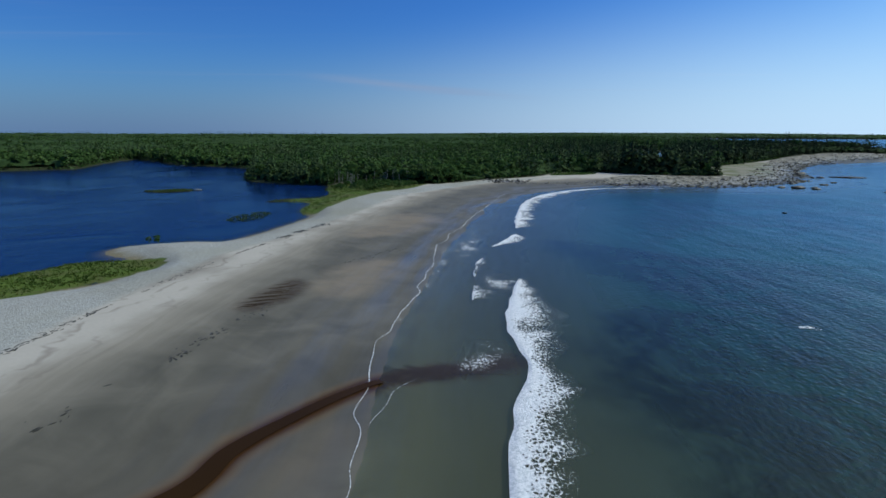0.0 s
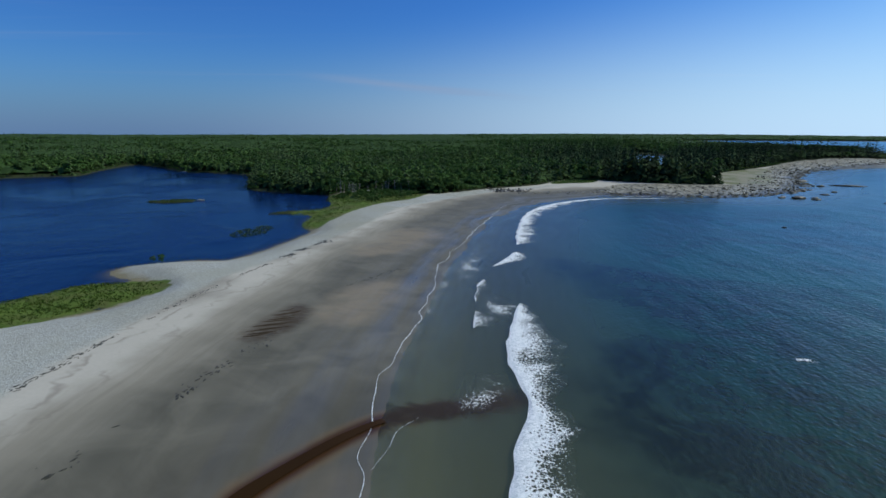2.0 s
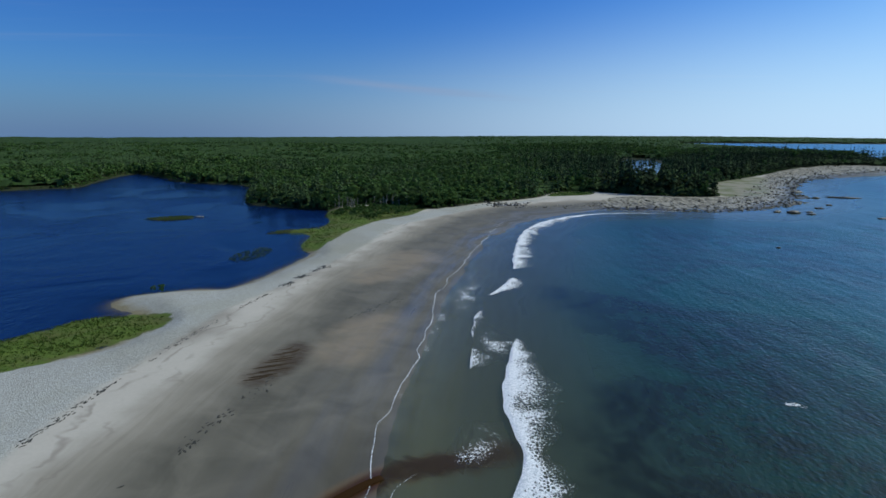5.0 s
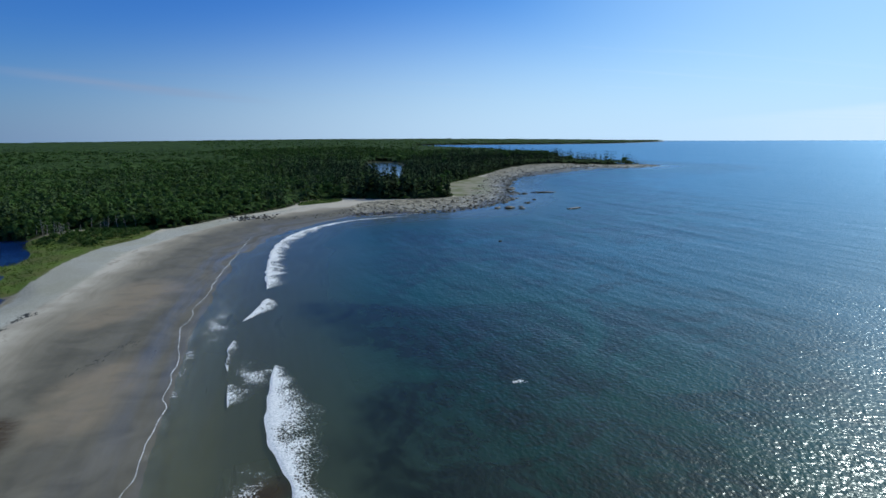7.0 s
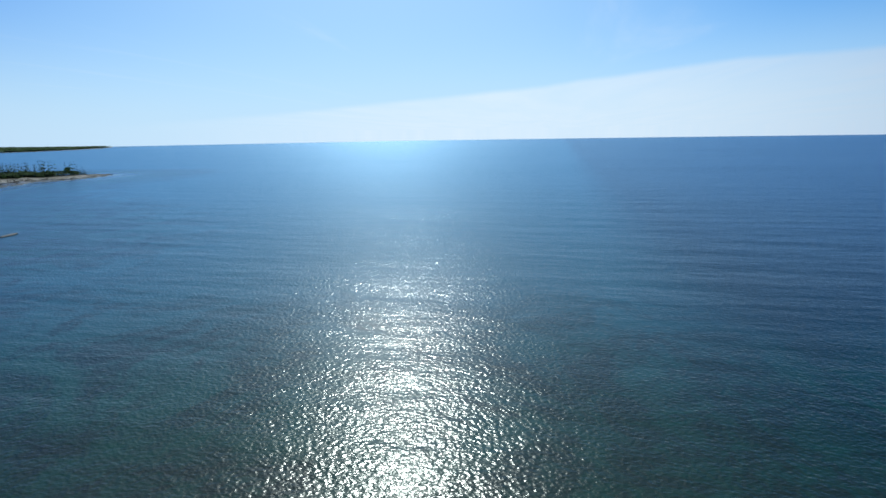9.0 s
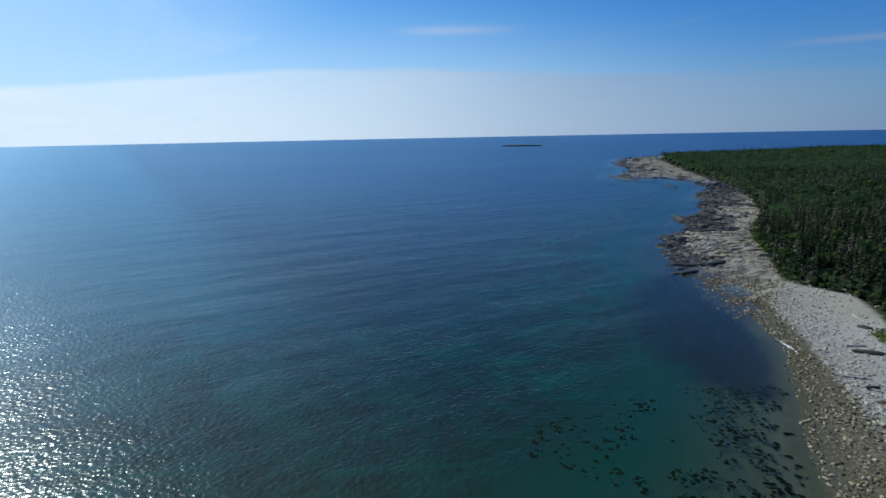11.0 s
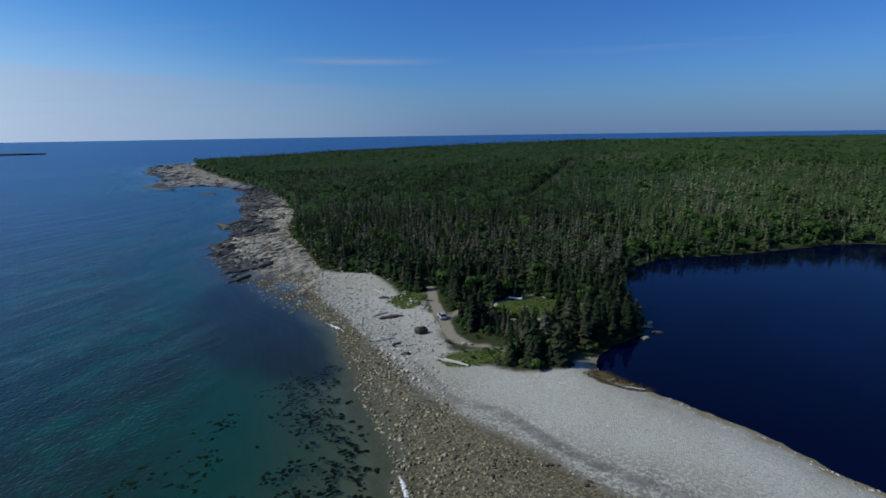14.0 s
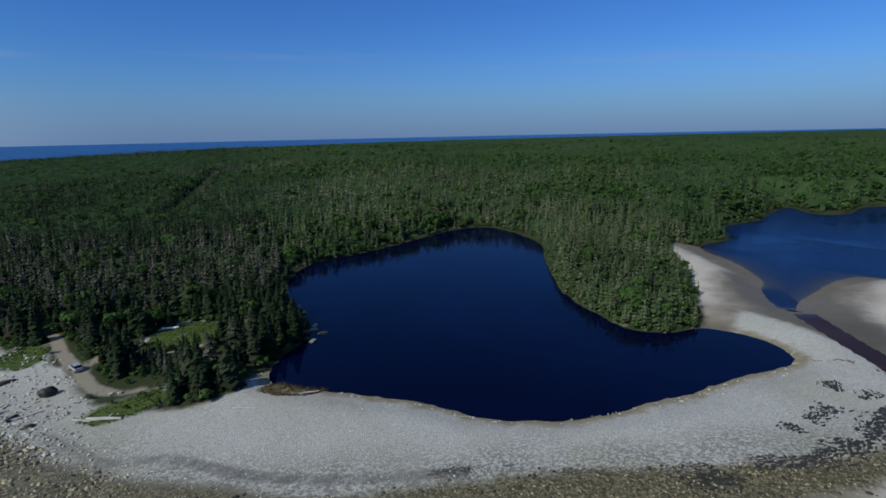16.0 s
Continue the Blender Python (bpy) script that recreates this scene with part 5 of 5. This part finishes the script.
strewn("grey_boulders", PEBBLES, x[~low & ~near][::2], y[~low & ~near][::2] + 0.7, rng.uniform(0.7, 2.0, len(x[~low & ~near][::2])), LEDGE_STONE, "grey boulders among the ledges")
low, high_up = low & ~near, ~low & ~near
strewn("pale_ledges", SLABS, x[high_up][::2], y[high_up][::2], rng.uniform(0.6, 2.3, len(x[high_up][::2])) ** 1.5, LEDGE_STONE, "pale bedded rock ledges along the shore", spin[high_up][::2], 0.1, 0.42, "rock")
strewn("dark_ledges", SLABS, x[low], y[low], rng.uniform(0.6, 2.7, low.sum()) ** 1.6, DARK_STONE, "dark weedy rock ledges at the waterline", spin[low], 0.1, 0.36, "rock")

# stones and snags at the head of the northern beach
x, y = rng.normal(38, 7, 130), rng.normal(327, 4.5, 130)
strewn("beach_boulders", STONES, x, y, rng.uniform(0.5, 1.9, 130), DARK_STONE, "dark boulders at the head of the beach")
x, y = rng.uniform(36, 100, 420), rng.uniform(318, 352, 420)
ok = (sea_far(x, y) > 3) & (sea_far(x, y) < 26)
strewn("beach_stones", STONES, x[ok], y[ok], rng.uniform(0.4, 1.3, ok.sum()), LEDGE_STONE, "grey stones strewn along the upper beach")

# single stones on the southern cobble beach
stone_meshes = []
for k, (v, f) in enumerate(STONES):
    for mat in (TAN_STONE, PALE_STONE):
        stone_meshes.append(mesh_of("stone", v, f, [mat], (), False))
n_stones = 0
while n_stones < 280:
    px, py = rng.uniform(8, 85), rng.uniform(-170, -70)
    X, Y = np.array([px]), np.array([py])
    c, g = line_far(X, Y, COBBLE_LINE, True)[0], line_far(X, Y, GRAVEL_S_LINE, True)[0]
    if (c > -1 and (g > -1 or px < 34)) or float(sea_far(X, Y)[0]) < 0.5 or px + py * 0.75 < -75:
        continue
    s = float(rng.uniform(0.35, 1.05))
    ob = new("stone", stone_meshes[2 * int(rng.integers(0, 6)) + (0 if c < -1 else 1)])
    ob.matrix_world = pose(px, py, float(ground_at(X, Y)[0]) + 0.12 * s, rng.uniform(-12, 12), rng.uniform(-12, 12), rng.uniform(0, 360)) @ Matrix.Diagonal((s, s, s * 0.8, 1))
    ob.parent = ground
    n_stones += 1


def lone_rock(name, px, py, size, tall, mat, label, seed, turn=0.0, z=None, category="rock"):
    v, f = rock_proto(seed, 0.7, 0.34, 3)
    base = float(ground_at(np.array([float(px)]), np.array([float(py)]))[0]) if z is None else z
    v = v * np.array([size[0], size[1], tall * 1.5])
    v[:, 2] -= v[:, 2].min() * 0.55
    ob = new(name, mesh_of(name, v, f, [mat]))
    ob.matrix_world = pose(px, py, base, 0, 0, turn)
    return tagged(ob, label, category)


lone_rock("boulder", 40, -132.5, (3.4, 2.6), 1.9, DARK_STONE, "large dark boulder on pale shingle", 61, 20)
for i, (px, py, a, b, h, r) in enumerate([(52, -143, 5.0, 2.2, 0.9, 30), (60, -160, 3.2, 2.0, 0.8, 10), (44, -124, 3.6, 1.4, 0.7, 60), (40, -119, 2.6, 1.4, 0.6, 20)]):
    lone_rock("boulder", px, py, (a, b), h, DARK_STONE, "low dark boulder among pale cobbles", 70 + i, r)
for i, (px, py, a, b, h, r) in enumerate([(201, 310, 9, 6, 1.7, 10), (194, 314, 7, 4, 1.2, 40), (207, 304, 6, 4, 1.0, 0), (212, 313, 4, 3, 1.0, 0), (285, 388, 17, 6, 1.6, -20),
                                          (239, 290, 15, 4.5, 1.2, 15), (263, 384, 5, 4, 1.3, 0), (272, 420, 12, 5, 1.6, 20), (246, 346, 4, 3, 0.9, 0), (229, 330, 6, 4, 0.9, 0)]):
    lone_rock("sea_rock", px, py, (a, b), h, DARK_STONE, "dark wet rock standing out of the sea", 80 + i, r, -0.1)
for i, (px, py, a, b, h, r) in enumerate([(205, -284, 20, 5, 1.2, -30), (198, -276, 12, 4, 1.0, -25), (188, -282, 9, 3, 0.8, -30), (180, -270, 5, 3, 0.8, 0), (330, -440, 26, 6, 1.3, -30),
                                          (420, -478, 60, 9, 1.8, -25), (560, -640, 70, 14, 2.2, -35), (640, -722, 70, 16, 2.6, -38)]):
    lone_rock("sea_rock", px, py, (a, b), h, DARK_STONE, "low dark skerry beside the rocky shore", 100 + i, r, -0.1)
lone_rock("sunken_rock", 66, 78, (13, 9), 1.4, WEED_M, "weed-covered rock just under the sea surface", 120, 10, -2.25)
lone_rock("sea_rock", 132, 210, (2.2, 1.6), 0.7, DARK_STONE, "small dark rock awash in the bay", 121, 10, -0.1)
lone_rock("pale_rock", -125, 278, (4.0, 2.2), 0.9, PALE_STONE, "pale rock beside the reedy islet", 122, 0, 0.25)
lone_rock("pale_rock", -222, 469, (6.5, 3.0), 1.0, PALE_STONE, "pale rock on the far lake shore", 123, 10, 0.3)
for i, (px, py) in enumerate([(27.5, -126.6), (25.8, -126.0)]):
    lone_rock("pale_rock", px, py, (0.9, 0.7), 0.6, PALE_STONE, "pale stone closing the end of the track", 124 + i, 0)
for i, (px, py, a) in enumerate([(-17, -150, 4.0), (-19.5, -146, 3.0), (-16, -141, 2.5), (-18.5, -153, 2.2)]):
    lone_rock("pond_rock", px, py, (a, a * 0.7), 0.7, TAN_STONE, "tan rock at the edge of the pond", 130 + i, 20 * i, 0.2)

# the far island
v, f = rock_proto(140, 0.5, 0.3, 4)
v = v * np.array([120, 50, 18.0])
isl = new("far_island", mesh_of("far_island", v, f, [DARK_STONE]))
isl.matrix_world = pose(1635, -1315, float(raised(1635.0, -1315.0)) + 1.0, 0, 0, 42)
tagged(isl, "low dark rocky island out at sea", "island")

# ---- weed, wrack, grass ----
x, y = inside(curve(CLUMPS), 13000, 0.0)
d = sea_far(x, y)
ok = (d < -1.5) & (rng.random(len(x)) < 0.13 * smooth(-d, 1, 7) * (1 - 0.6 * smooth(-d, 16, 34))) & (fbm(x, y, 9.0, 111, 3) > 0.44)
x, y = np.repeat(x[ok], 3), np.repeat(y[ok], 3)
x, y = x + rng.normal(0, 0.5, len(x)), y + rng.normal(0, 0.5, len(x))
strewn("sea_weed_mats", PEBBLES, x, y, rng.uniform(0.2, 1.1, len(x)), MAT_WEED, "clumps of dark weed floating over the shallows", None, 0.2, 0.16, "seaweed", -0.03)


def wrack(name, points, spread, count, label, big=0.7, cuts=6):
    line = curve(points, False, cuts)
    i = rng.integers(0, len(line) - 1, count)
    t = rng.random(count)[:, None]
    p = line[i] * (1 - t) + line[i + 1] * t + rng.normal(0, spread, (count, 2))
    ok = value(p[:, 0], p[:, 1], 4.0, 113) > 0.38
    p = p[ok]
    along = np.arctan2(*(line[i + 1] - line[i])[ok].T[::-1])
    strewn(name, SLABS[:3], p[:, 0], p[:, 1], rng.uniform(0.15, big, len(p)), WEED_M, label, along + rng.normal(0, 0.4, len(p)), 0.1, 0.12, "seaweed")


wrack("wrack_line", [(-57, 66), (-56, 75), (-55, 87), (-53, 103), (-50, 120), (-46, 138)], 0.35, 260, "broken line of dry dark seaweed", 0.55)
wrack("wrack_line", [(-47, 137), (-44, 146), (-41, 157), (-37, 170)], 0.7, 330, "thick line of dark seaweed at the shingle foot", 0.9)
wrack("wrack_line", [(-40, 50), (-37, 58), (-35, 63), (-34, 72), (-31, 82), (-29, 90)], 0.8, 130, "scattered bits of dark seaweed on sand", 0.6)
for k in range(12):
    a = np.array([-34.5 + 0.25 * k + 0.8 * math.sin(k * 2.7), 87.5 + 1.25 * k])
    strip = curve([a, a + (2.0, 0.9), a + (4.0 + 1.5 * math.sin(k * 0.38), 2.4)], False, 6)
    wide = np.sin(np.linspace(0.15, 3.0, len(strip))) * (0.27 + 0.1 * math.sin(k * 2.1))
    v, q, _ = ribbon(strip, wide, np.repeat(height(strip[:, 0], strip[:, 1])[:, None] + 0.03, 4, 1))
    tagged(new("tide_pool", mesh_of("tide_pool", v, q, [POOL_M])), "narrow brown pool between sand ripples", "tide pool", "tide pools in the rippled sand")
wrack("wrack_line", [(-24, 118), (-18, 128), (-12, 138)], 0.7, 60, "scattered bits of dark seaweed on sand", 0.6)
wrack("wrack_line", [(-24, -75), (-36, -71), (-51, -63), (-69, -58), (-78, -55)], 0.5, 800, "broken line of dark seaweed on shingle", 0.4)
wrack("wrack_line", [(-60, -57), (-72, -54), (-88, -53), (-102, -56), (-110, -62)], 1.4, 1500, "thick tangles of dark seaweed round the shingle bar", 0.85)
wrack("wrack_line", [(-85, -61), (-94, -62), (-103, -64), (-108, -70)], 1.0, 600, "thick tangles of dark seaweed round the shingle bar", 0.75)
wrack("wrack_line", [(-118, -80), (-122, -74), (-124, -68), (-118, -64)], 0.8, 90, "dark seaweed at the bend of the shingle bar", 0.7)
wrack("wrack_line", [(5, -66), (-15, -67), (-35, -64)], 1.0, 500, "olive weed on the lowest cobbles", 0.5)


def tuft_proto(seed, blades=7):
    r = np.random.default_rng(seed)
    v, f = [], []
    for k in range(blades):
        a, b = r.uniform(0, 6.28), r.uniform(0, 6.28)
        px, py = math.cos(a) * 0.5 * r.random(), math.sin(a) * 0.5 * r.random()
        i = len(v)
        v += [(px - 0.12 * math.cos(b), py - 0.12 * math.sin(b), -0.05), (px + 0.12 * math.cos(b), py + 0.12 * math.sin(b), -0.05),
              (px + 0.3 * math.cos(a), py + 0.3 * math.sin(a), r.uniform(0.6, 1.0))]
        f.append((i, i + 1, i + 2))
    return np.array(v), np.array(f)


TUFTS = [tuft_proto(k) for k in range(5)]
for k, m in enumerate(MEADOW_LINES):
    area = (m[:, 0].max() - m[:, 0].min()) * (m[:, 1].max() - m[:, 1].min())
    x, y = inside(m, int(min(7000, area * 2.2)), 0.4)
    t = rng.uniform(0.22, 0.5, len(x)) * (0.6 + 0.8 * value(x, y, 7.0, 121))
    scatter("marsh_grass", TUFTS, x, y, ground_at(x, y), t, rng.uniform(0.9, 1.6, len(x)), REED if k < 3 else BROAD, rng.random(len(x)) * (1.0 if k < 3 else 0.4), "bright green marsh grass at the water's edge" if k < 3 else "green grass beside the woods", "grass")


def brush(count, keep, tall, mat, protos, label, name="shrubs"):
    """Low growth where keep() allows it."""
    x, y = rng.uniform(-450, 420, count), rng.uniform(-480, 640, count)
    ok = keep(x, y)
    x, y = x[ok], y[ok]
    scatter(name, protos, x, y, ground_at(x, y) - 0.2, rng.uniform(*tall, len(x)), rng.uniform(1.1, 1.8, len(x)), mat, rng.random(len(x)), label, "shrubs")


def rim(x, y):
    d, l = forest_far(x, y), lakes_far(x, y)
    return (d > -0.6) & (d < 2.5) & (l > 0.2) & (line_far(x, y, CLEAR_LINE, True) > -0.5) & (line_far(x, y, OPENING_LINE, True) > 0.5)


brush(200000, rim, (0.9, 3.0), BROAD, BROAD_THIN, "low green bushes along the wood edge")



def glade(x, y):
    trail = np.minimum(line_far(x, y, TRACK_LINE, False), line_far(x, y, SPUR_LINE, False))
    return (line_far(x, y, OPENING_LINE, True) < 0.5) & (trail > 2.6) & (line_far(x, y, GRAVEL_S_LINE, True) > 0.5)


brush(120000, glade, (0.6, 1.6), BROAD, BROAD_MID[:4], "low green bushes beside the dirt track", "track_shrubs")


def alder(x, y):
    return (np.min([line_far(x, y, MEADOW_LINES[k], True) for k in (1,)], axis=0) < -2) & (y > 268) & (value(x, y, 9.0, 141) > 0.5 - 0.4 * smooth(y, 275, 300))


brush(260000, alder, (1.0, 2.8), BROAD, BROAD_MID[:4], "round green bushes in the marsh", "marsh_shrubs")
SEDGE = leaf_material("brown_sedge", [(0.0, (0.11, 0.075, 0.03)), (0.5, (0.16, 0.115, 0.045)), (1.0, (0.14, 0.13, 0.05))])
x, y = rng.uniform(-22, 4, 5200), rng.uniform(-130, -106, 5200)
ok = (((x + 9) / 9.0) ** 2 + ((y + 115.5) / 5.5) ** 2 < 0.6 + 0.6 * value(x, y, 5.0, 151)) & (line_far(x, y, POND_LINE, True) > -1.5)
scatter("brown_sedge", TUFTS, x[ok], y[ok], ground_at(x[ok], y[ok]), rng.uniform(0.15, 0.4, ok.sum()), rng.uniform(1.0, 1.8, ok.sum()) * 1.6, SEDGE, rng.random(ok.sum()), "brown sedge at the corner of the pond", "grass")


# ---- logs, car, canoe, tower ----
def part(name, bm, mat, parent=None, label=""):
    me = bpy.data.meshes.new(name)
    bm.to_mesh(me)
    bm.free()
    me.materials.append(mat)
    ob = new(name, me)
    if parent is not None:
        ob.parent = parent
    return tagged(ob, label) if label else ob


def box(size, at=(0, 0, 0), bevel=0.0, taper=1.0):
    bm = bmesh.new()
    bmesh.ops.create_cube(bm, size=1.0)
    for v in bm.verts:
        k = taper if v.co.z > 0 else 1.0
        v.co = Vector((v.co.x * size[0] * k + at[0], v.co.y * size[1] * k + at[1], v.co.z * size[2] + at[2]))
    if bevel:
        bmesh.ops.bevel(bm, geom=bm.edges[:], offset=bevel, segments=2, affect="EDGES")
    return bm


def tube(r1, r2, length, sides=10, wob=0.0, seed=0):
    """A rod along x, tapered and a little bent."""
    bm = bmesh.new()
    r = random.Random(seed)
    prev = None
    for k in range(7):
        t = k / 6
        rad = r1 + (r2 - r1) * t
        oy, oz = r.uniform(-wob, wob), r.uniform(-wob, wob) * 0.3
        ring = [bm.verts.new((t * length - length / 2, oy + rad * math.cos(6.283 * i / sides) * r.uniform(0.9, 1.1), oz + rad * math.sin(6.283 * i / sides))) for i in range(sides)]
        if prev:
            for i in range(sides):
                bm.faces.new((prev[i], prev[(i + 1) % sides], ring[(i + 1) % sides], ring[i]))
        else:
            bm.faces.new(ring[::-1])
        prev = ring
    bm.faces.new(prev)
    bmesh.ops.recalc_face_normals(bm, faces=bm.faces[:])
    return bm


def log(px, py, length, rad, turn, seed):
    root = new("driftwood_log")
    part("trunk", tube(rad, rad * 0.6, length, 9, 0.12, seed), DRIFT, root)
    stub = part("branch", tube(rad * 0.4, rad * 0.12, length * 0.22, 6, 0.05, seed + 1), DRIFT, root)
    stub.matrix_basis = pose(length * 0.12, length * 0.08, rad * 0.6, 0, -25, 55)
    root.matrix_basis = pose(px, py, float(ground_at(np.array([float(px)]), np.array([float(py)]))[0]) + rad * 0.7, 0, 0, turn)
    tagged(root, "bleached driftwood log lying on the shingle", "log", "driftwood logs")


for i, (px, py, ln, rad, turn) in enumerate([(27, -115.5, 6.5, 0.42, 160), (31, -117, 4.0, 0.25, 150), (48, -127, 5.0, 0.3, 40), (42, -124, 6.0, 0.26, 20), (56, -145, 5.0, 0.3, 50),
                                             (-9, -111, 7.0, 0.2, 175), (2, -108, 5.0, 0.16, 160), (64, -166, 6.0, 0.25, 140), (44, 326, 6.0, 0.4, 20), (52, 334, 7.0, 0.4, 40), (36, 322, 5.0, 0.35, 10)]):
    log(px, py, ln, rad, turn, 300 + i)

PAINT = plain_material("silver_paint", (0.42, 0.43, 0.45), (0.50, 0.51, 0.53), 3.0, 0.3, 0.02, 0.4)
GLASS_DARK = plain_material("tinted_glass", (0.01, 0.012, 0.014), (0.02, 0.022, 0.025), 2.0, 0.08, 0.0)
RUBBER = plain_material("rubber", (0.015, 0.015, 0.015), (0.03, 0.03, 0.03), 8.0, 0.9)
WHITE = plain_material("white_paint", (0.70, 0.70, 0.69), (0.80, 0.80, 0.79), 2.0, 0.6, 0.05)
ROOFING = plain_material("dark_roofing", (0.05, 0.05, 0.055), (0.10, 0.10, 0.10), 3.0, 0.8)
LENS = plain_material("lamp_lens", (0.55, 0.55, 0.52), (0.65, 0.65, 0.62), 3.0, 0.2, 0.0)
RED_LENS = plain_material("red_lens", (0.25, 0.01, 0.01), (0.32, 0.02, 0.02), 3.0, 0.25, 0.0)


def car():
    root = new("parked_car")
    part("body", box((4.4, 1.8, 0.62), (0, 0, 0.68), 0.12, 0.96), PAINT, root)
    cabin = part("cabin", box((2.7, 1.62, 0.62), (-0.35, 0, 1.27), 0.10, 0.80), GLASS_DARK, root, "tinted windows round the cabin")
    part("roof", box((2.15, 1.34, 0.07), (-0.35, 0, 1.59), 0.03), PAINT, cabin)
    for s in (-1, 1):
        part("headlight", box((0.08, 0.38, 0.16), (2.16, 0.62 * s, 0.82), 0.02), LENS, root, "clear headlight")
        part("tail_light", box((0.08, 0.26, 0.24), (-2.16, 0.70 * s, 0.86), 0.02), RED_LENS, root, "red tail light")
        for xw in (-1.35, 1.38):
            wheel = new("wheel")
            wheel.parent = root
            bm = bmesh.new()
            bmesh.ops.create_cone(bm, cap_ends=True, segments=18, radius1=0.34, radius2=0.34, depth=0.22)
            part("tyre", bm, RUBBER, wheel)
            bm = bmesh.new()
            bmesh.ops.create_cone(bm, cap_ends=True, segments=14, radius1=0.2, radius2=0.19, depth=0.24)
            part("rim", bm, PAINT, wheel)
            wheel.matrix_basis = pose(xw, 0.80 * s, 0.34, 90, 0, 0)
    tagged(root, "silver car with dark windows parked on the dirt track", "car")
    root.matrix_basis = pose(37.2, -144, float(ground_at(np.array([37.2]), np.array([-144.0]))[0]), 0, 0, -60)


def canoe():
    root = new("upturned_canoe")
    bm = bmesh.new()
    rows_ = []
    for i in range(11):
        t = i / 10 * 2 - 1
        wide = 0.42 * (1 - t * t) ** 0.6 + 0.01
        rows_.append([bm.verts.new((t * 2.2, wide * math.cos(a), 0.04 + (0.36 + 0.06 * t * t) * math.sin(a))) for a in np.linspace(0, math.pi, 9)])
    for a, b in zip(rows_, rows_[1:]):
        for i in range(8):
            bm.faces.new((a[i], a[i + 1], b[i + 1], b[i]))
    bmesh.ops.recalc_face_normals(bm, faces=bm.faces[:])
    part("hull", bm, WHITE, root)
    part("keel", box((3.6, 0.05, 0.05), (0, 0, 0.41), 0.01), DRIFT, root)
    for s in (-1, 1):
        part("gunwale", box((3.4, 0.05, 0.06), (0, 0.40 * s, 0.04), 0.01), DRIFT, root)
    tagged(root, "white upturned canoe lying on grass", "canoe")
    root.matrix_basis = pose(19, -163.5, float(ground_at(np.array([19.0]), np.array([-163.5]))[0]) + 0.25, 0, 0, 172)


def tower():
    root = new("white_tower")
    part("tower_wall", box((5.0, 5.0, 8.0), (0, 0, 4.0), 0.05, 0.72), WHITE, root)
    part("gallery", box((4.3, 4.3, 0.3), (0, 0, 8.1), 0.03), ROOFING, root, "dark gallery")
    part("lantern", box((2.0, 2.0, 1.6), (0, 0, 9.0), 0.05, 0.95), WHITE, root)
    part("cap", box((2.6, 2.6, 0.9), (0, 0, 10.2), 0.05, 0.2), ROOFING, root, "dark cap")
    part("door", box((0.9, 0.06, 2.0), (0, -2.42, 1.05), 0.01), ROOFING, root)
    tagged(root, "small white tower on the bare headland", "tower")
    root.matrix_basis = pose(601, -764, float(ground_at(np.array([601.0]), np.array([-764.0]))[0]) - 0.5, 0, 0, 30)


car()
canoe()
tower()

# thin reeds standing in the lake
x, y = rng.uniform(-76, -60, 620), rng.uniform(176, 208, 620)
ok = (((x + 68) / 6) ** 2 + ((y - 191) / 13) ** 2 < 0.5 + 0.7 * value(x, y, 6.0, 131))
scatter("lake_reeds", TUFTS, x[ok], y[ok], np.full(ok.sum(), 0.3), rng.uniform(0.3, 0.6, ok.sum()), rng.uniform(1.2, 2.2, ok.sum()), REED, rng.random(ok.sum()), "sparse green reeds standing in the lake", "reeds")


# ---- bare grey snags at the marsh edge ----
SNAG = plain_material("weathered_snag", (0.16, 0.145, 0.12), (0.30, 0.28, 0.24), 4.0, 0.9)


def snag(seed, high):
    r = random.Random(seed)
    root = new("dead_tree")
    stem = part("trunk", tube(0.17, 0.04, high, 7, 0.08, seed), SNAG, root)
    stem.matrix_basis = pose(0, 0, high / 2 - 0.2, 0, -90, 0)
    for k in range(7):
        limb = part("branch", tube(0.05, 0.012, 1.0 + 0.6 * r.random(), 5, 0.04, seed + k), SNAG, root)
        limb.matrix_basis = pose(0, 0, high * (0.3 + 0.09 * k), 0, -20 - 25 * r.random(), r.uniform(0, 360)) @ Matrix.Translation((0.6, 0, 0))
    return tagged(root, "bare grey dead tree at the marsh edge", "tree", "dead trees at the marsh edge")


snags = [snag(700, 6.0), snag(720, 4.6)]
for i in range(26):
    px, py = float(rng.uniform(-62, -8)), 0.0
    py = 306 + 0.18 * (px + 62) + float(rng.uniform(-3, 7))
    m = pose(px, py, float(ground_at(np.array([px]), np.array([py]))[0]), float(rng.uniform(-6, 6)), float(rng.uniform(-6, 6)), float(rng.uniform(0, 360)))
    one = snags[i] if i < 2 else copy_thing(snags[i % 2], m)
    s = float(rng.uniform(0.8, 1.35))
    one.matrix_basis = m @ Matrix.Diagonal((s, s, s, 1))
